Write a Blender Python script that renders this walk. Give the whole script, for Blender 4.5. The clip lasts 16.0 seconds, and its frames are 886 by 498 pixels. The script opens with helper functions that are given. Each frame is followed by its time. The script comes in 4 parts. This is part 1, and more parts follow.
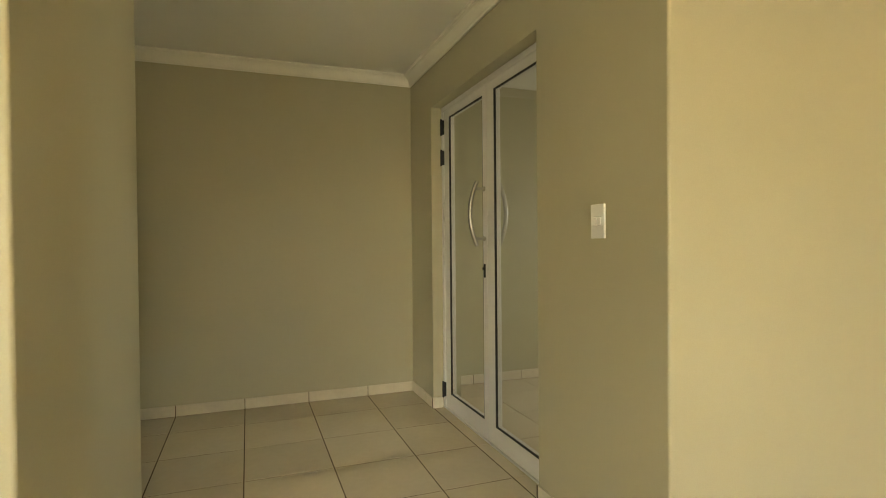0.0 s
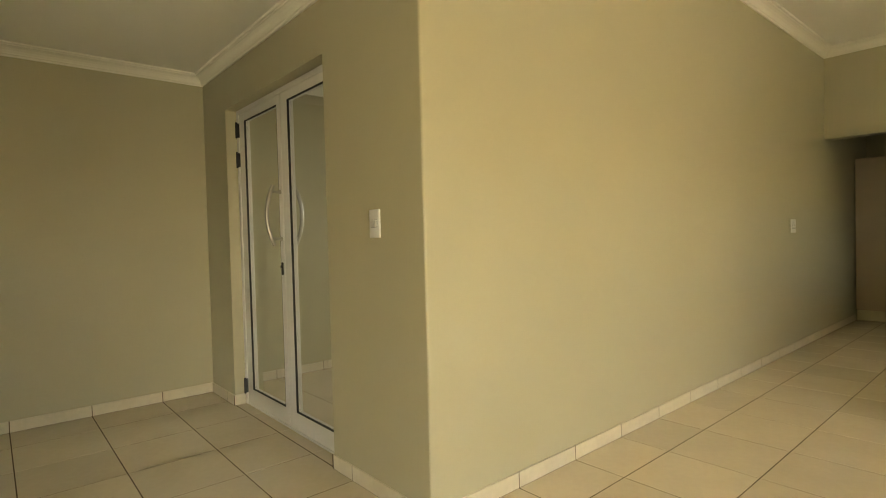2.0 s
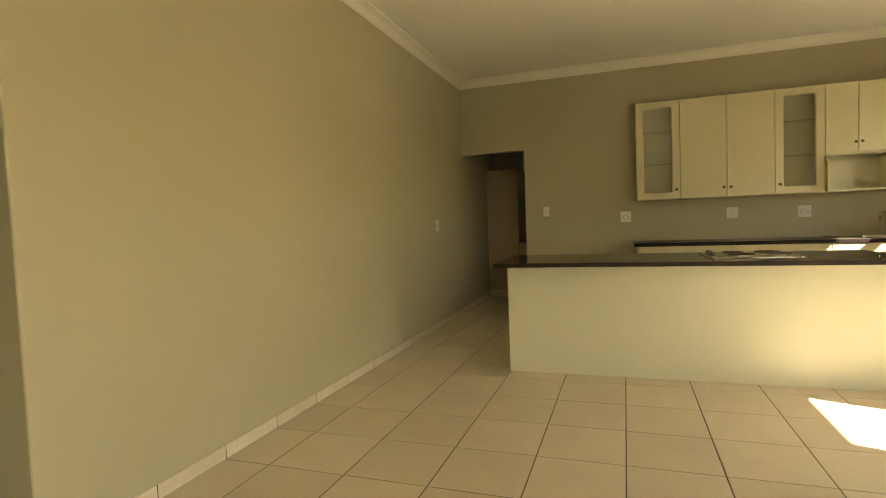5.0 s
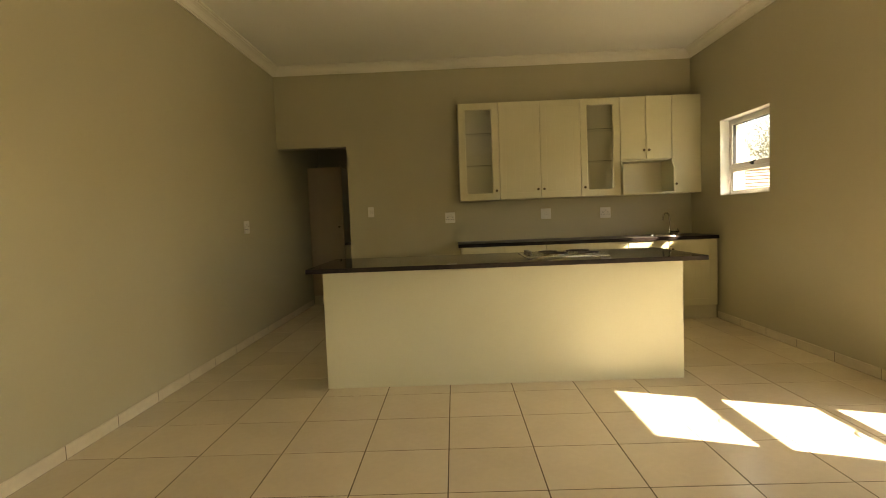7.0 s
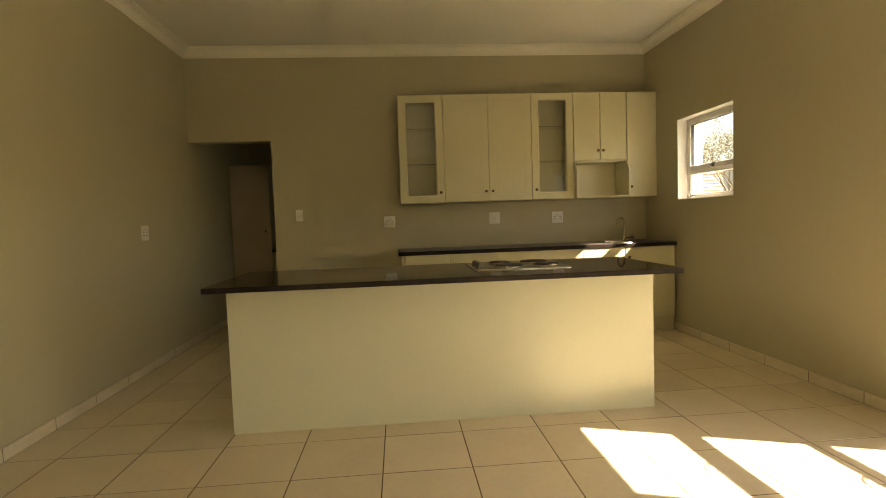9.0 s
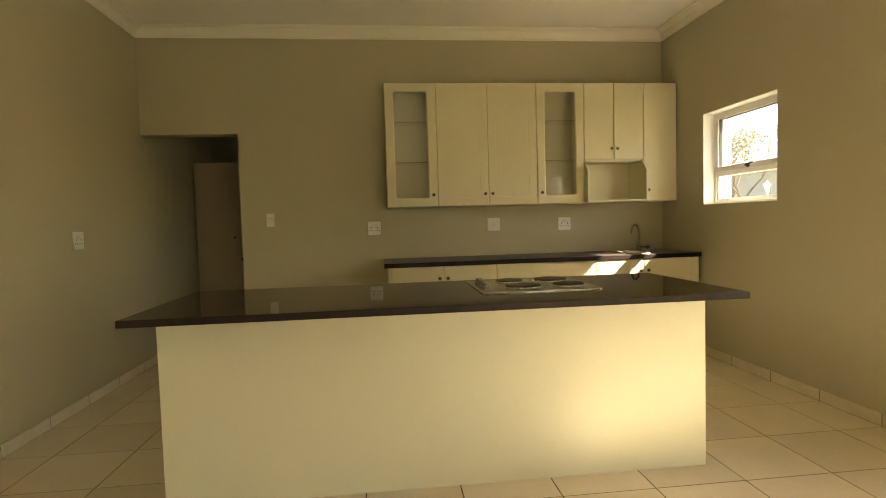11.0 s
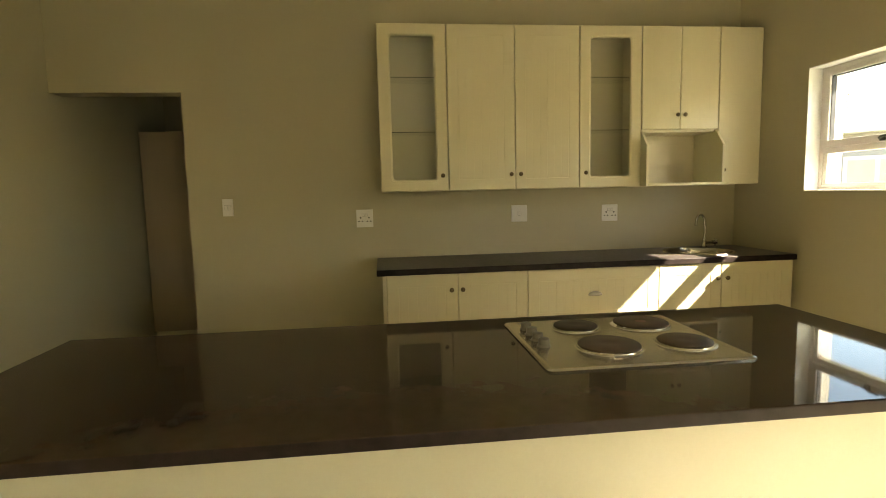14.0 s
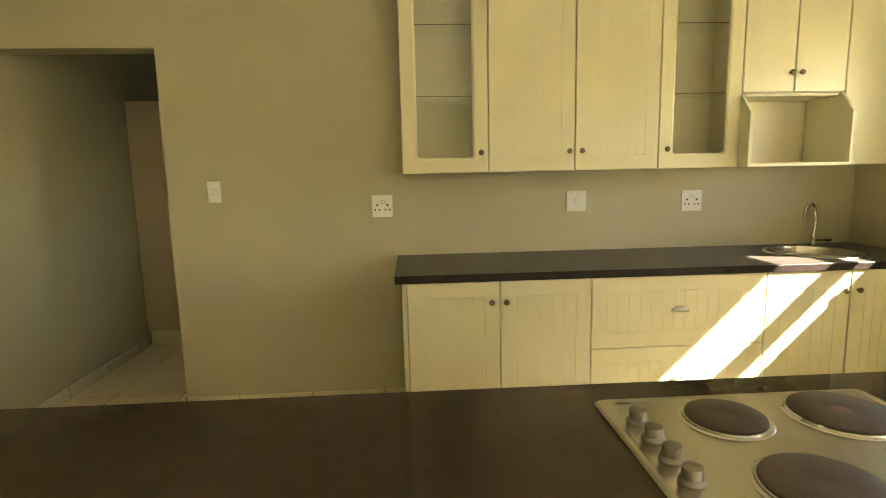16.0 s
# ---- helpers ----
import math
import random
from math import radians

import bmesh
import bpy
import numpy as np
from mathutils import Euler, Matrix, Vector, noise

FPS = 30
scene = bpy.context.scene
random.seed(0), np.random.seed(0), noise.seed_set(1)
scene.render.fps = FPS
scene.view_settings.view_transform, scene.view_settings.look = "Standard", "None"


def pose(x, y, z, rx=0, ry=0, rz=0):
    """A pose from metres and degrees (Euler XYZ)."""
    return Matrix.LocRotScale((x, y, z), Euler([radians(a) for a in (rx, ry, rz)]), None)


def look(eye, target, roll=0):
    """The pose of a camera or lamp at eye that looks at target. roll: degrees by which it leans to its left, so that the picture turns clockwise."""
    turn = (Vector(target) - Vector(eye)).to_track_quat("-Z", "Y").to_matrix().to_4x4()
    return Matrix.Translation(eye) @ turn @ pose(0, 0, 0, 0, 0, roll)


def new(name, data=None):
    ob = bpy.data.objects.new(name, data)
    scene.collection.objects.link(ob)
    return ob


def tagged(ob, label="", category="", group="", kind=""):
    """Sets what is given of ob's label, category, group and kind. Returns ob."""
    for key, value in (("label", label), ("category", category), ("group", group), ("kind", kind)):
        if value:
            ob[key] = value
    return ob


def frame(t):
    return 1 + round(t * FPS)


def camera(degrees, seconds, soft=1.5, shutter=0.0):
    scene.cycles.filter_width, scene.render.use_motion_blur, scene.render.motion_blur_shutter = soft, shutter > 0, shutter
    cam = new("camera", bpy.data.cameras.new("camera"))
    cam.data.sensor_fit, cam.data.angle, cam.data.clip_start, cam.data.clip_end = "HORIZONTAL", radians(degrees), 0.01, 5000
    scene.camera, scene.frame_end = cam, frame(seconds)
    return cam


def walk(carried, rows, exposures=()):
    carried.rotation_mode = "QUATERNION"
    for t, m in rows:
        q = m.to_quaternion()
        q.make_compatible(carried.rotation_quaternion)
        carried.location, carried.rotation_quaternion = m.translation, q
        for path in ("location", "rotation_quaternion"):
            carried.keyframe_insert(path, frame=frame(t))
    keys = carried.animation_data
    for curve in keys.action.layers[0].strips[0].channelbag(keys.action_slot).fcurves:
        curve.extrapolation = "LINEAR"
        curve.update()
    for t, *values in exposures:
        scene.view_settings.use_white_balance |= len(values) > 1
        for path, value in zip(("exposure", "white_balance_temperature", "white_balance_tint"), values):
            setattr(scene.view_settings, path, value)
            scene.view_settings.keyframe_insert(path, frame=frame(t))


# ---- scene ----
cam = camera(80.0, 16.0, soft=1.0)
PATH = [
    (0, (0.642, 1.366, 1.16), (1.336, 3.242, 1.136), -0.5),
    (0.5, (0.652, 1.295, 1.177), (1.43, 3.137, 1.143), -0.8),
    (1, (0.62, 1.221, 1.171), (1.538, 2.998, 1.135), -0.9),
    (1.5, (0.615, 1.111, 1.178), (1.711, 2.783, 1.127), -1.2),
    (2, (0.548, 1.019, 1.168), (1.853, 2.534, 1.121), -1.5),
    (2.5, (0.535, 0.931, 1.195), (1.97, 2.322, 1.133), -1.7),
    (3, (0.526, 0.812, 1.187), (2.046, 2.111, 1.123), -1.9),
    (3.5, (0.529, 0.757, 1.183), (2.144, 1.935, 1.12), -2.2),
    (4, (0.544, 0.699, 1.224), (2.26, 1.721, 1.131), -1.8),
    (4.5, (0.559, 0.646, 1.245), (2.368, 1.492, 1.136), -1.7),
    (5, (0.577, 0.587, 1.225), (2.464, 1.241, 1.122), -2.2),
    (7.5, (1.145, 0.535, 1.202), (3.141, 0.497, 1.082), -2.1),
    (8, (1.293, 0.547, 1.202), (3.288, 0.456, 1.084), -2.1),
    (8.5, (1.452, 0.521, 1.208), (3.444, 0.39, 1.091), -2.0),
    (9, (1.619, 0.483, 1.217), (3.609, 0.319, 1.102), -2.0),
    (11.5, (2.512, 0.474, 1.253), (4.498, 0.256, 1.15), -1.6),
    (12, (2.706, 0.466, 1.265), (4.691, 0.247, 1.159), -1.5),
    (12.5, (2.902, 0.455, 1.254), (4.887, 0.234, 1.148), -1.4),
    (13, (3.106, 0.448, 1.302), (5.089, 0.224, 1.174), -1.5),
    (13.5, (3.306, 0.456, 1.332), (5.287, 0.232, 1.165), -1.4),
    (14, (3.493, 0.44, 1.368), (5.47, 0.222, 1.158), -1.4),
    (14.5, (3.693, 0.419, 1.403), (5.668, 0.214, 1.164), -1.4),
    (15, (3.879, 0.383, 1.404), (5.857, 0.236, 1.151), -1.4),
    (15.5, (4.085, 0.399, 1.4), (6.063, 0.267, 1.131), -1.3),
    (16, (4.272, 0.397, 1.389), (6.248, 0.29, 1.101), -1.2),
]
EXPOSURES = [(0.0, 3.97, 8150, 6), (3.5, 3.8, 8550, 8), (5.0, 3.37, 9150, 9), (9.0, 3.02, 9700, 12), (11.5, 3.46, 9000, 10), (13.0, 3.3, 8700, 7), (14.0, 3.58, 8400, 6), (15.0, 4.2, 8300, 4), (15.5, 4.4, 8250, 4), (16.0, 4.4, 8250, 4)]
walk(cam, [(t, look(eye, target, roll)) for t, eye, target, roll in PATH], EXPOSURES)

# ---- world, sun and large lights ----
SUN_TO = Vector((0.382, 1.0, -1.0)).normalized()
world = bpy.data.worlds.new("sky")
scene.world = world
world.use_nodes = True
wn = world.node_tree.nodes
sky = wn.new("ShaderNodeTexSky")
sky.sky_type = "NISHITA"
sky.sun_disc = False
sky.sun_elevation = radians(43)
sky.sun_rotation = radians(201)
wn["Background"].inputs["Strength"].default_value = 0.115
world.node_tree.links.new(sky.outputs[0], wn["Background"].inputs["Color"])

sun = new("sun", bpy.data.lights.new("sun", "SUN"))
sun.data.energy, sun.data.angle, sun.data.color = 5.0, radians(0.6), (1.0, 0.99, 0.97)
sun.matrix_world = look((-4, -12, 12), Vector((-4, -12, 12)) + SUN_TO)


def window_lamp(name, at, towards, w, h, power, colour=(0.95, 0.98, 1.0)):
    """Area lamp added for sky light in an opening that the walk never faces."""
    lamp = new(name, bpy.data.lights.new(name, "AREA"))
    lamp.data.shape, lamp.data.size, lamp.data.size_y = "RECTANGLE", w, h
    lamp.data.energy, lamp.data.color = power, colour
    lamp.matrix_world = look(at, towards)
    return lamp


# room fill; its wide wall opening is made up and never in view
window_lamp("room_fill_light", (-2.1, -2.36, 1.15), (-1.8, 0, 1.0), 2.0, 1.9, 2.0, (0.86, 0.93, 1.0))
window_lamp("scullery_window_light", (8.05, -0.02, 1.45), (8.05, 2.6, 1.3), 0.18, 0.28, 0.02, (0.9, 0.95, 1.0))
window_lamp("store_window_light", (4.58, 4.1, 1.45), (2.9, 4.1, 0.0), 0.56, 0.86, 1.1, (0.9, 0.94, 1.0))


# ---- materials ----
def rgba(c):
    return (*c, 1.0)


def material(name, low, high, rough=0.5, metal=0.0, scale=3.0, fine=60.0, bump=0.05, bump_dist=0.004, spread=0.0,
             rough_spread=0.08, coat=0.0, stretch=(1, 1, 1), random_tone=0.0, island=False):
    """A surface of two colours mixed by coarse and fine noise, with fine relief and uneven gloss."""
    m = bpy.data.materials.new(name)
    m.use_nodes = True
    n, l = m.node_tree.nodes, m.node_tree.links
    b = n["Principled BSDF"]
    tc, mp = n.new("ShaderNodeTexCoord"), n.new("ShaderNodeMapping")
    mp.inputs["Scale"].default_value = stretch
    l.new(tc.outputs["Object"], mp.inputs["Vector"])
    big, small = n.new("ShaderNodeTexNoise"), n.new("ShaderNodeTexNoise")
    for node, sc, det in ((big, scale, 4), (small, fine, 3)):
        node.inputs["Scale"].default_value, node.inputs["Detail"].default_value = sc, det
        l.new(mp.outputs[0], node.inputs["Vector"])
    mixv = n.new("ShaderNodeMath")
    mixv.operation = "MULTIPLY_ADD"
    mixv.inputs[1].default_value = 0.35
    l.new(small.outputs["Fac"], mixv.inputs[0])
    sc2 = n.new("ShaderNodeMath")
    sc2.operation = "MULTIPLY"
    sc2.inputs[1].default_value = 0.65
    l.new(big.outputs["Fac"], sc2.inputs[0])
    l.new(sc2.outputs[0], mixv.inputs[2])
    ramp = n.new("ShaderNodeMapRange")
    ramp.inputs["From Min"].default_value, ramp.inputs["From Max"].default_value = 0.32, 0.68
    l.new(mixv.outputs[0], ramp.inputs["Value"])
    mix = n.new("ShaderNodeMix")
    mix.data_type = "RGBA"
    mix.inputs["A"].default_value, mix.inputs["B"].default_value = rgba(low), rgba(high)
    l.new(ramp.outputs[0], mix.inputs["Factor"])
    out = mix.outputs["Result"]
    if random_tone:
        info = n.new("ShaderNodeObjectInfo")
        tone = n.new("ShaderNodeMapRange")
        tone.inputs["To Min"].default_value, tone.inputs["To Max"].default_value = 1 - random_tone, 1 + random_tone
        l.new(info.outputs["Random"], tone.inputs["Value"])
        vm = n.new("ShaderNodeVectorMath")
        vm.operation = "SCALE"
        l.new(out, vm.inputs[0])
        l.new(tone.outputs[0], vm.inputs["Scale"])
        out = vm.outputs["Vector"]
    l.new(out, b.inputs["Base Color"])
    rr = n.new("ShaderNodeMapRange")
    rr.inputs["To Min"].default_value, rr.inputs["To Max"].default_value = max(0.02, rough - rough_spread), min(1, rough + rough_spread)
    l.new(big.outputs["Fac"], rr.inputs["Value"])
    l.new(rr.outputs[0], b.inputs["Roughness"])
    b.inputs["Metallic"].default_value = metal
    b.inputs["Coat Weight"].default_value = coat
    bp = n.new("ShaderNodeBump")
    bp.inputs["Strength"].default_value, bp.inputs["Distance"].default_value = bump, bump_dist
    l.new(small.outputs["Fac"], bp.inputs["Height"])
    l.new(bp.outputs[0], b.inputs["Normal"])
    return m


def glass_material(name, tint=(0.98, 0.99, 0.985), rough=0.0, edge_gloss=0.9):
    """Thin clear pane: mostly see-through, with the mirror gloss that a pane has."""
    m = bpy.data.materials.new(name)
    m.use_nodes = True
    n, l = m.node_tree.nodes, m.node_tree.links
    n.remove(n["Principled BSDF"])
    tr, gl, mix, fr = n.new("ShaderNodeBsdfTransparent"), n.new("ShaderNodeBsdfGlossy"), n.new("ShaderNodeMixShader"), n.new("ShaderNodeLayerWeight")
    tr.inputs["Color"].default_value = rgba(tint)
    gl.inputs["Roughness"].default_value = rough
    fr.inputs["Blend"].default_value = 0.5
    steep, gloss = n.new("ShaderNodeMath"), n.new("ShaderNodeMath")
    steep.operation, gloss.operation = "POWER", "MULTIPLY_ADD"
    steep.inputs[1].default_value = 5.0
    gloss.inputs[1].default_value, gloss.inputs[2].default_value = edge_gloss, 0.045
    l.new(fr.outputs["Facing"], steep.inputs[0])
    l.new(steep.outputs[0], gloss.inputs[0])
    l.new(gloss.outputs[0], mix.inputs[0])
    l.new(tr.outputs[0], mix.inputs[1])
    l.new(gl.outputs[0], mix.inputs[2])
    l.new(mix.outputs[0], n["Material Output"].inputs["Surface"])
    return m


PAINT = material("sage_wall_paint", (0.440, 0.401, 0.274), (0.485, 0.444, 0.307), 0.42, scale=1.1, fine=220, bump=0.12, bump_dist=0.001)
CEIL = material("ceiling_paint", (0.83, 0.81, 0.75), (0.87, 0.85, 0.79), 0.8, scale=0.9, fine=180, bump=0.06, bump_dist=0.001)
WHITE = material("cornice_paint", (0.80, 0.77, 0.68), (0.85, 0.82, 0.73), 0.55, scale=2.0, fine=90, bump=0.05, bump_dist=0.001)
REVEAL = material("white_reveal_paint", (0.76, 0.77, 0.76), (0.82, 0.83, 0.82), 0.6, scale=2.0, fine=90, bump=0.08, bump_dist=0.001)
KNOB_STEEL = material("dull_knob_steel", (0.17, 0.155, 0.13), (0.24, 0.22, 0.19), 0.36, 1.0, scale=6, fine=160, bump=0.04, bump_dist=0.0004)
TRIM_STEEL = material("worn_chrome_ring", (0.50, 0.48, 0.44), (0.60, 0.58, 0.53), 0.26, 1.0, scale=8, fine=160, bump=0.05, bump_dist=0.0004)
TILE = material("cream_floor_tile", (0.66, 0.565, 0.42), (0.72, 0.62, 0.465), 0.21, scale=3.2, fine=26, bump=0.05, bump_dist=0.001, random_tone=0.05, rough_spread=0.04)
SKIRT = material("cream_skirting_tile", (0.60, 0.53, 0.41), (0.69, 0.61, 0.48), 0.37, scale=4.0, fine=30, bump=0.04, bump_dist=0.001, random_tone=0.05)
GROUT = material("brown_grout", (0.075, 0.045, 0.020), (0.12, 0.075, 0.036), 0.9, scale=5.0, fine=120, bump=0.3, bump_dist=0.002)
CREAM = material("cream_foil", (0.65, 0.60, 0.40), (0.69, 0.64, 0.44), 0.38, scale=2.5, fine=140, bump=0.04, bump_dist=0.0006)
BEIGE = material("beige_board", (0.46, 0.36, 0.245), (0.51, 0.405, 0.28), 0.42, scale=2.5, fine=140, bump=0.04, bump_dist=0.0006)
CARCASS = material("cream_carcass_board", (0.62, 0.56, 0.40), (0.67, 0.61, 0.44), 0.5, scale=2.5, fine=150, bump=0.04, bump_dist=0.0006)
PANEL = material("cream_island_panel", (0.63, 0.61, 0.455), (0.67, 0.65, 0.49), 0.38, scale=1.2, fine=120, bump=0.04, bump_dist=0.0008)
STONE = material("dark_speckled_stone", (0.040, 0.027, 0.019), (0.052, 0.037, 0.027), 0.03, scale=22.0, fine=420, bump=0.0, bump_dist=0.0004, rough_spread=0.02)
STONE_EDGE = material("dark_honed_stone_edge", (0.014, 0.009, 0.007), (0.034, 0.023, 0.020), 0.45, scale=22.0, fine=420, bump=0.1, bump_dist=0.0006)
LAMINATE = material("dark_brown_laminate", (0.032, 0.024, 0.020), (0.056, 0.0445, 0.0385), 0.37, scale=30.0, fine=380, bump=0.06, bump_dist=0.0005)
ALU = material("white_powder_coat", (0.70, 0.67, 0.64), (0.75, 0.72, 0.69), 0.4, scale=2.0, fine=160, bump=0.03, bump_dist=0.0006)
STEEL = material("brushed_steel", (0.44, 0.42, 0.38), (0.51, 0.49, 0.44), 0.24, 1.0, scale=2.0, fine=90, bump=0.06, bump_dist=0.0004, stretch=(1, 14, 1))
CHROME = material("chrome", (0.50, 0.48, 0.45), (0.58, 0.56, 0.53), 0.06, 1.0, scale=3, fine=60, bump=0.0, rough_spread=0.03)
SATIN = material("satin_steel_rod", (0.36, 0.34, 0.30), (0.44, 0.41, 0.36), 0.34, 1.0, scale=6, fine=120, bump=0.03, bump_dist=0.0004)
BRASS = material("antique_brass", (0.10, 0.075, 0.04), (0.22, 0.17, 0.10), 0.35, 1.0, scale=60, fine=300, bump=0.05, bump_dist=0.0005)
DARK = material("black_rubber", (0.008, 0.008, 0.008), (0.016, 0.015, 0.014), 0.6, scale=10, fine=120, bump=0.05, bump_dist=0.0005)
IRON = material("cast_iron_plate", (0.055, 0.040, 0.028), (0.085, 0.062, 0.045), 0.55, scale=30, fine=260, bump=0.12, bump_dist=0.0006)
RED = material("worn_red_enamel", (0.085, 0.030, 0.020), (0.12, 0.036, 0.024), 0.5, scale=60, fine=200, bump=0.05, bump_dist=0.0004)
PLASTIC = material("white_plastic", (0.74, 0.72, 0.68), (0.78, 0.76, 0.72), 0.35, scale=20, fine=150, bump=0.02, bump_dist=0.0003)
# grey that paints the shadow line round each rocker
GAP_SHADE = material("grey_gap_shade", (0.22, 0.21, 0.19), (0.27, 0.26, 0.24), 0.6, scale=20, fine=120, bump=0.0)
IRON.node_tree.nodes["Principled BSDF"].inputs["Specular IOR Level"].default_value = 0.2
STONE.node_tree.nodes["Principled BSDF"].inputs["Specular IOR Level"].default_value = 0.4
PANEL.node_tree.nodes["Principled BSDF"].inputs["Specular IOR Level"].default_value = 0.6
STONE.node_tree.nodes["Principled BSDF"].inputs["IOR"].default_value = 1.25
STONE_EDGE.node_tree.nodes["Principled BSDF"].inputs["Specular IOR Level"].default_value = 0.2
GLASS = glass_material("clear_glass")
SHELF_GLASS = glass_material("shelf_glass", (0.985, 0.99, 0.985), edge_gloss=0.2)
SHELF_EDGE = material("green_glass_edge", (0.05, 0.06, 0.045), (0.07, 0.085, 0.06), 0.15, scale=6, fine=80, bump=0.0, rough_spread=0.03)
PLASTER_OUT = material("white_outside_plaster", (0.70, 0.68, 0.62), (0.78, 0.76, 0.70), 0.85, scale=2, fine=120, bump=0.3, bump_dist=0.003)
GREY_OUT = material("grey_outside_plaster", (0.27, 0.26, 0.265), (0.33, 0.32, 0.325), 0.9, scale=2, fine=90, bump=0.3, bump_dist=0.003)
ROOFTILE = material("roof_tile_clay", (0.30, 0.20, 0.14), (0.42, 0.30, 0.22), 0.85, scale=4, fine=50, bump=0.3, bump_dist=0.004, random_tone=0.12)
GRASS = material("dry_lawn", (0.12, 0.11, 0.05), (0.22, 0.19, 0.09), 0.95, scale=1.5, fine=40, bump=0.5, bump_dist=0.02)
BARK = material("grey_bark", (0.09, 0.07, 0.05), (0.16, 0.13, 0.10), 0.9, scale=12, fine=70, bump=0.6, bump_dist=0.01)
LEAF = material("dry_olive_leaves", (0.10, 0.085, 0.042), (0.20, 0.16, 0.085), 0.7, scale=3, fine=30, bump=0.1)


# ---- building helpers ----
def box(bm, x0, y0, z0, x1, y1, z1, bevel=0.0, seg=2):
    vs = [bm.verts.new((x, y, z)) for x in (x0, x1) for y in (y0, y1) for z in (z0, z1)]
    fs = [(0, 1, 3, 2), (4, 6, 7, 5), (0, 4, 5, 1), (2, 3, 7, 6), (0, 2, 6, 4), (1, 5, 7, 3)]
    faces = [bm.faces.new([vs[i] for i in f]) for f in fs]
    if bevel:
        edges = list({e for f in faces for e in f.edges})
        bmesh.ops.bevel(bm, geom=edges, offset=bevel, segments=seg, profile=0.6, affect="EDGES")
    return bm


def lathe(bm, profile, centre, axis="z", seg=24):
    """Turns a profile of (radius, height) round an axis through centre."""
    rings = []
    c = Vector(centre)
    for r, h in profile:
        ring = []
        for k in range(seg):
            a = 2 * math.pi * k / seg
            u, v = r * math.cos(a), r * math.sin(a)
            p = {"z": (u, v, h), "x": (h, u, v), "y": (v, h, u)}[axis]
            ring.append(bm.verts.new(c + Vector(p)))
        rings.append(ring)
    for a, b in zip(rings, rings[1:]):
        for k in range(seg):
            bm.faces.new((a[k], a[(k + 1) % seg], b[(k + 1) % seg], b[k]))
    for ring, flip in ((rings[0], True), (rings[-1], False)):
        bm.faces.new(ring[::-1] if flip else ring)
    return bm


def tube(bm, points, r, seg=10):
    """A round bar along points; r is one radius or one for each point."""
    pts = [Vector(p) for p in points]
    rad = r if isinstance(r, (list, tuple)) else [r] * len(pts)
    rings = []
    side = None
    for k, p in enumerate(pts):
        d = (pts[min(k + 1, len(pts) - 1)] - pts[max(k - 1, 0)]).normalized()
        if side is None:
            side = d.orthogonal().normalized()
        side = (side - d * side.dot(d)).normalized()
        other = d.cross(side)
        rings.append([bm.verts.new(p + rad[k] * (math.cos(2 * math.pi * j / seg) * side + math.sin(2 * math.pi * j / seg) * other)) for j in range(seg)])
    for a, b in zip(rings, rings[1:]):
        for j in range(seg):
            bm.faces.new((a[j], a[(j + 1) % seg], b[(j + 1) % seg], b[j]))
    bm.faces.new(rings[0][::-1])
    bm.faces.new(rings[-1])
    return bm


def outline(w, h, r, seg=5):
    """A rounded rectangle round the origin, as (u, v) points."""
    pts = []
    for cx, cy, a0 in ((w / 2 - r, h / 2 - r, 0), (-w / 2 + r, h / 2 - r, 90), (-w / 2 + r, -h / 2 + r, 180), (w / 2 - r, -h / 2 + r, 270)):
        for k in range(seg + 1):
            a = radians(a0 + 90 * k / seg)
            pts.append((cx + r * math.cos(a), cy + r * math.sin(a)))
    return pts


def mesh_of(name, bm, mat, smooth=False):
    bmesh.ops.recalc_face_normals(bm, faces=bm.faces)
    me = bpy.data.meshes.new(name)
    bm.to_mesh(me)
    bm.free()
    me.materials.append(mat)
    if smooth:
        for p in me.polygons:
            p.use_smooth = True
        me.set_sharp_from_angle(angle=radians(35))
    return me


def part(name, bm, mat, parent, label="", smooth=False):
    ob = new(name, mesh_of(name, bm, mat, smooth))
    ob.parent = parent
    return tagged(ob, label)


def thing(name, at, label, category, group=""):
    ob = new(name)
    ob.empty_display_size = 0.1
    ob.location = at
    return tagged(ob, label, category, group)


def structure(name, bm, mat, label, category="", smooth=False):
    return tagged(new(name, mesh_of(name, bm, mat, smooth)), label, category or name.split("_")[0], kind="structure")


def boxes(*items):
    bm = bmesh.new()
    for it in items:
        box(bm, *it)
    return bm


# ---- large structure ----
BACK, LEFT, RIGHT, CORNER, FAR = 7.39, 2.64, -2.31, 1.85, 5.333
TOP, LOW_TOP, DOOR_H = 3.06, 2.452, 2.10
REAR = -3.4
PIER, PIER_END = 0.206, 3.92

# wall along the kitchen's side that turns at the corner into the lobby, with the glazed double door's opening
bm = boxes((CORNER, LEFT, -0.05, 9.5, LEFT + 0.16, 3.2))
edge = [e for e in bm.edges if all(abs(v.co.x - CORNER) < 1e-4 and abs(v.co.y - LEFT) < 1e-4 for v in e.verts)]
bmesh.ops.bevel(bm, geom=edge, offset=0.009, segments=4, profile=0.5, affect="EDGES")
structure("wall_north", bm, PAINT, "sage painted plaster wall with a rounded corner", "wall")
D0, D1 = 3.42, 4.85
bm = boxes((CORNER, LEFT + 0.16, -0.05, 2.06, D0, 3.2), (CORNER, D1, -0.05, 2.06, FAR, 3.2), (CORNER, D0, DOOR_H, 2.06, D1, 3.2))
structure("wall_lobby", bm, PAINT, "sage painted lobby wall round the glazed double door", "wall")
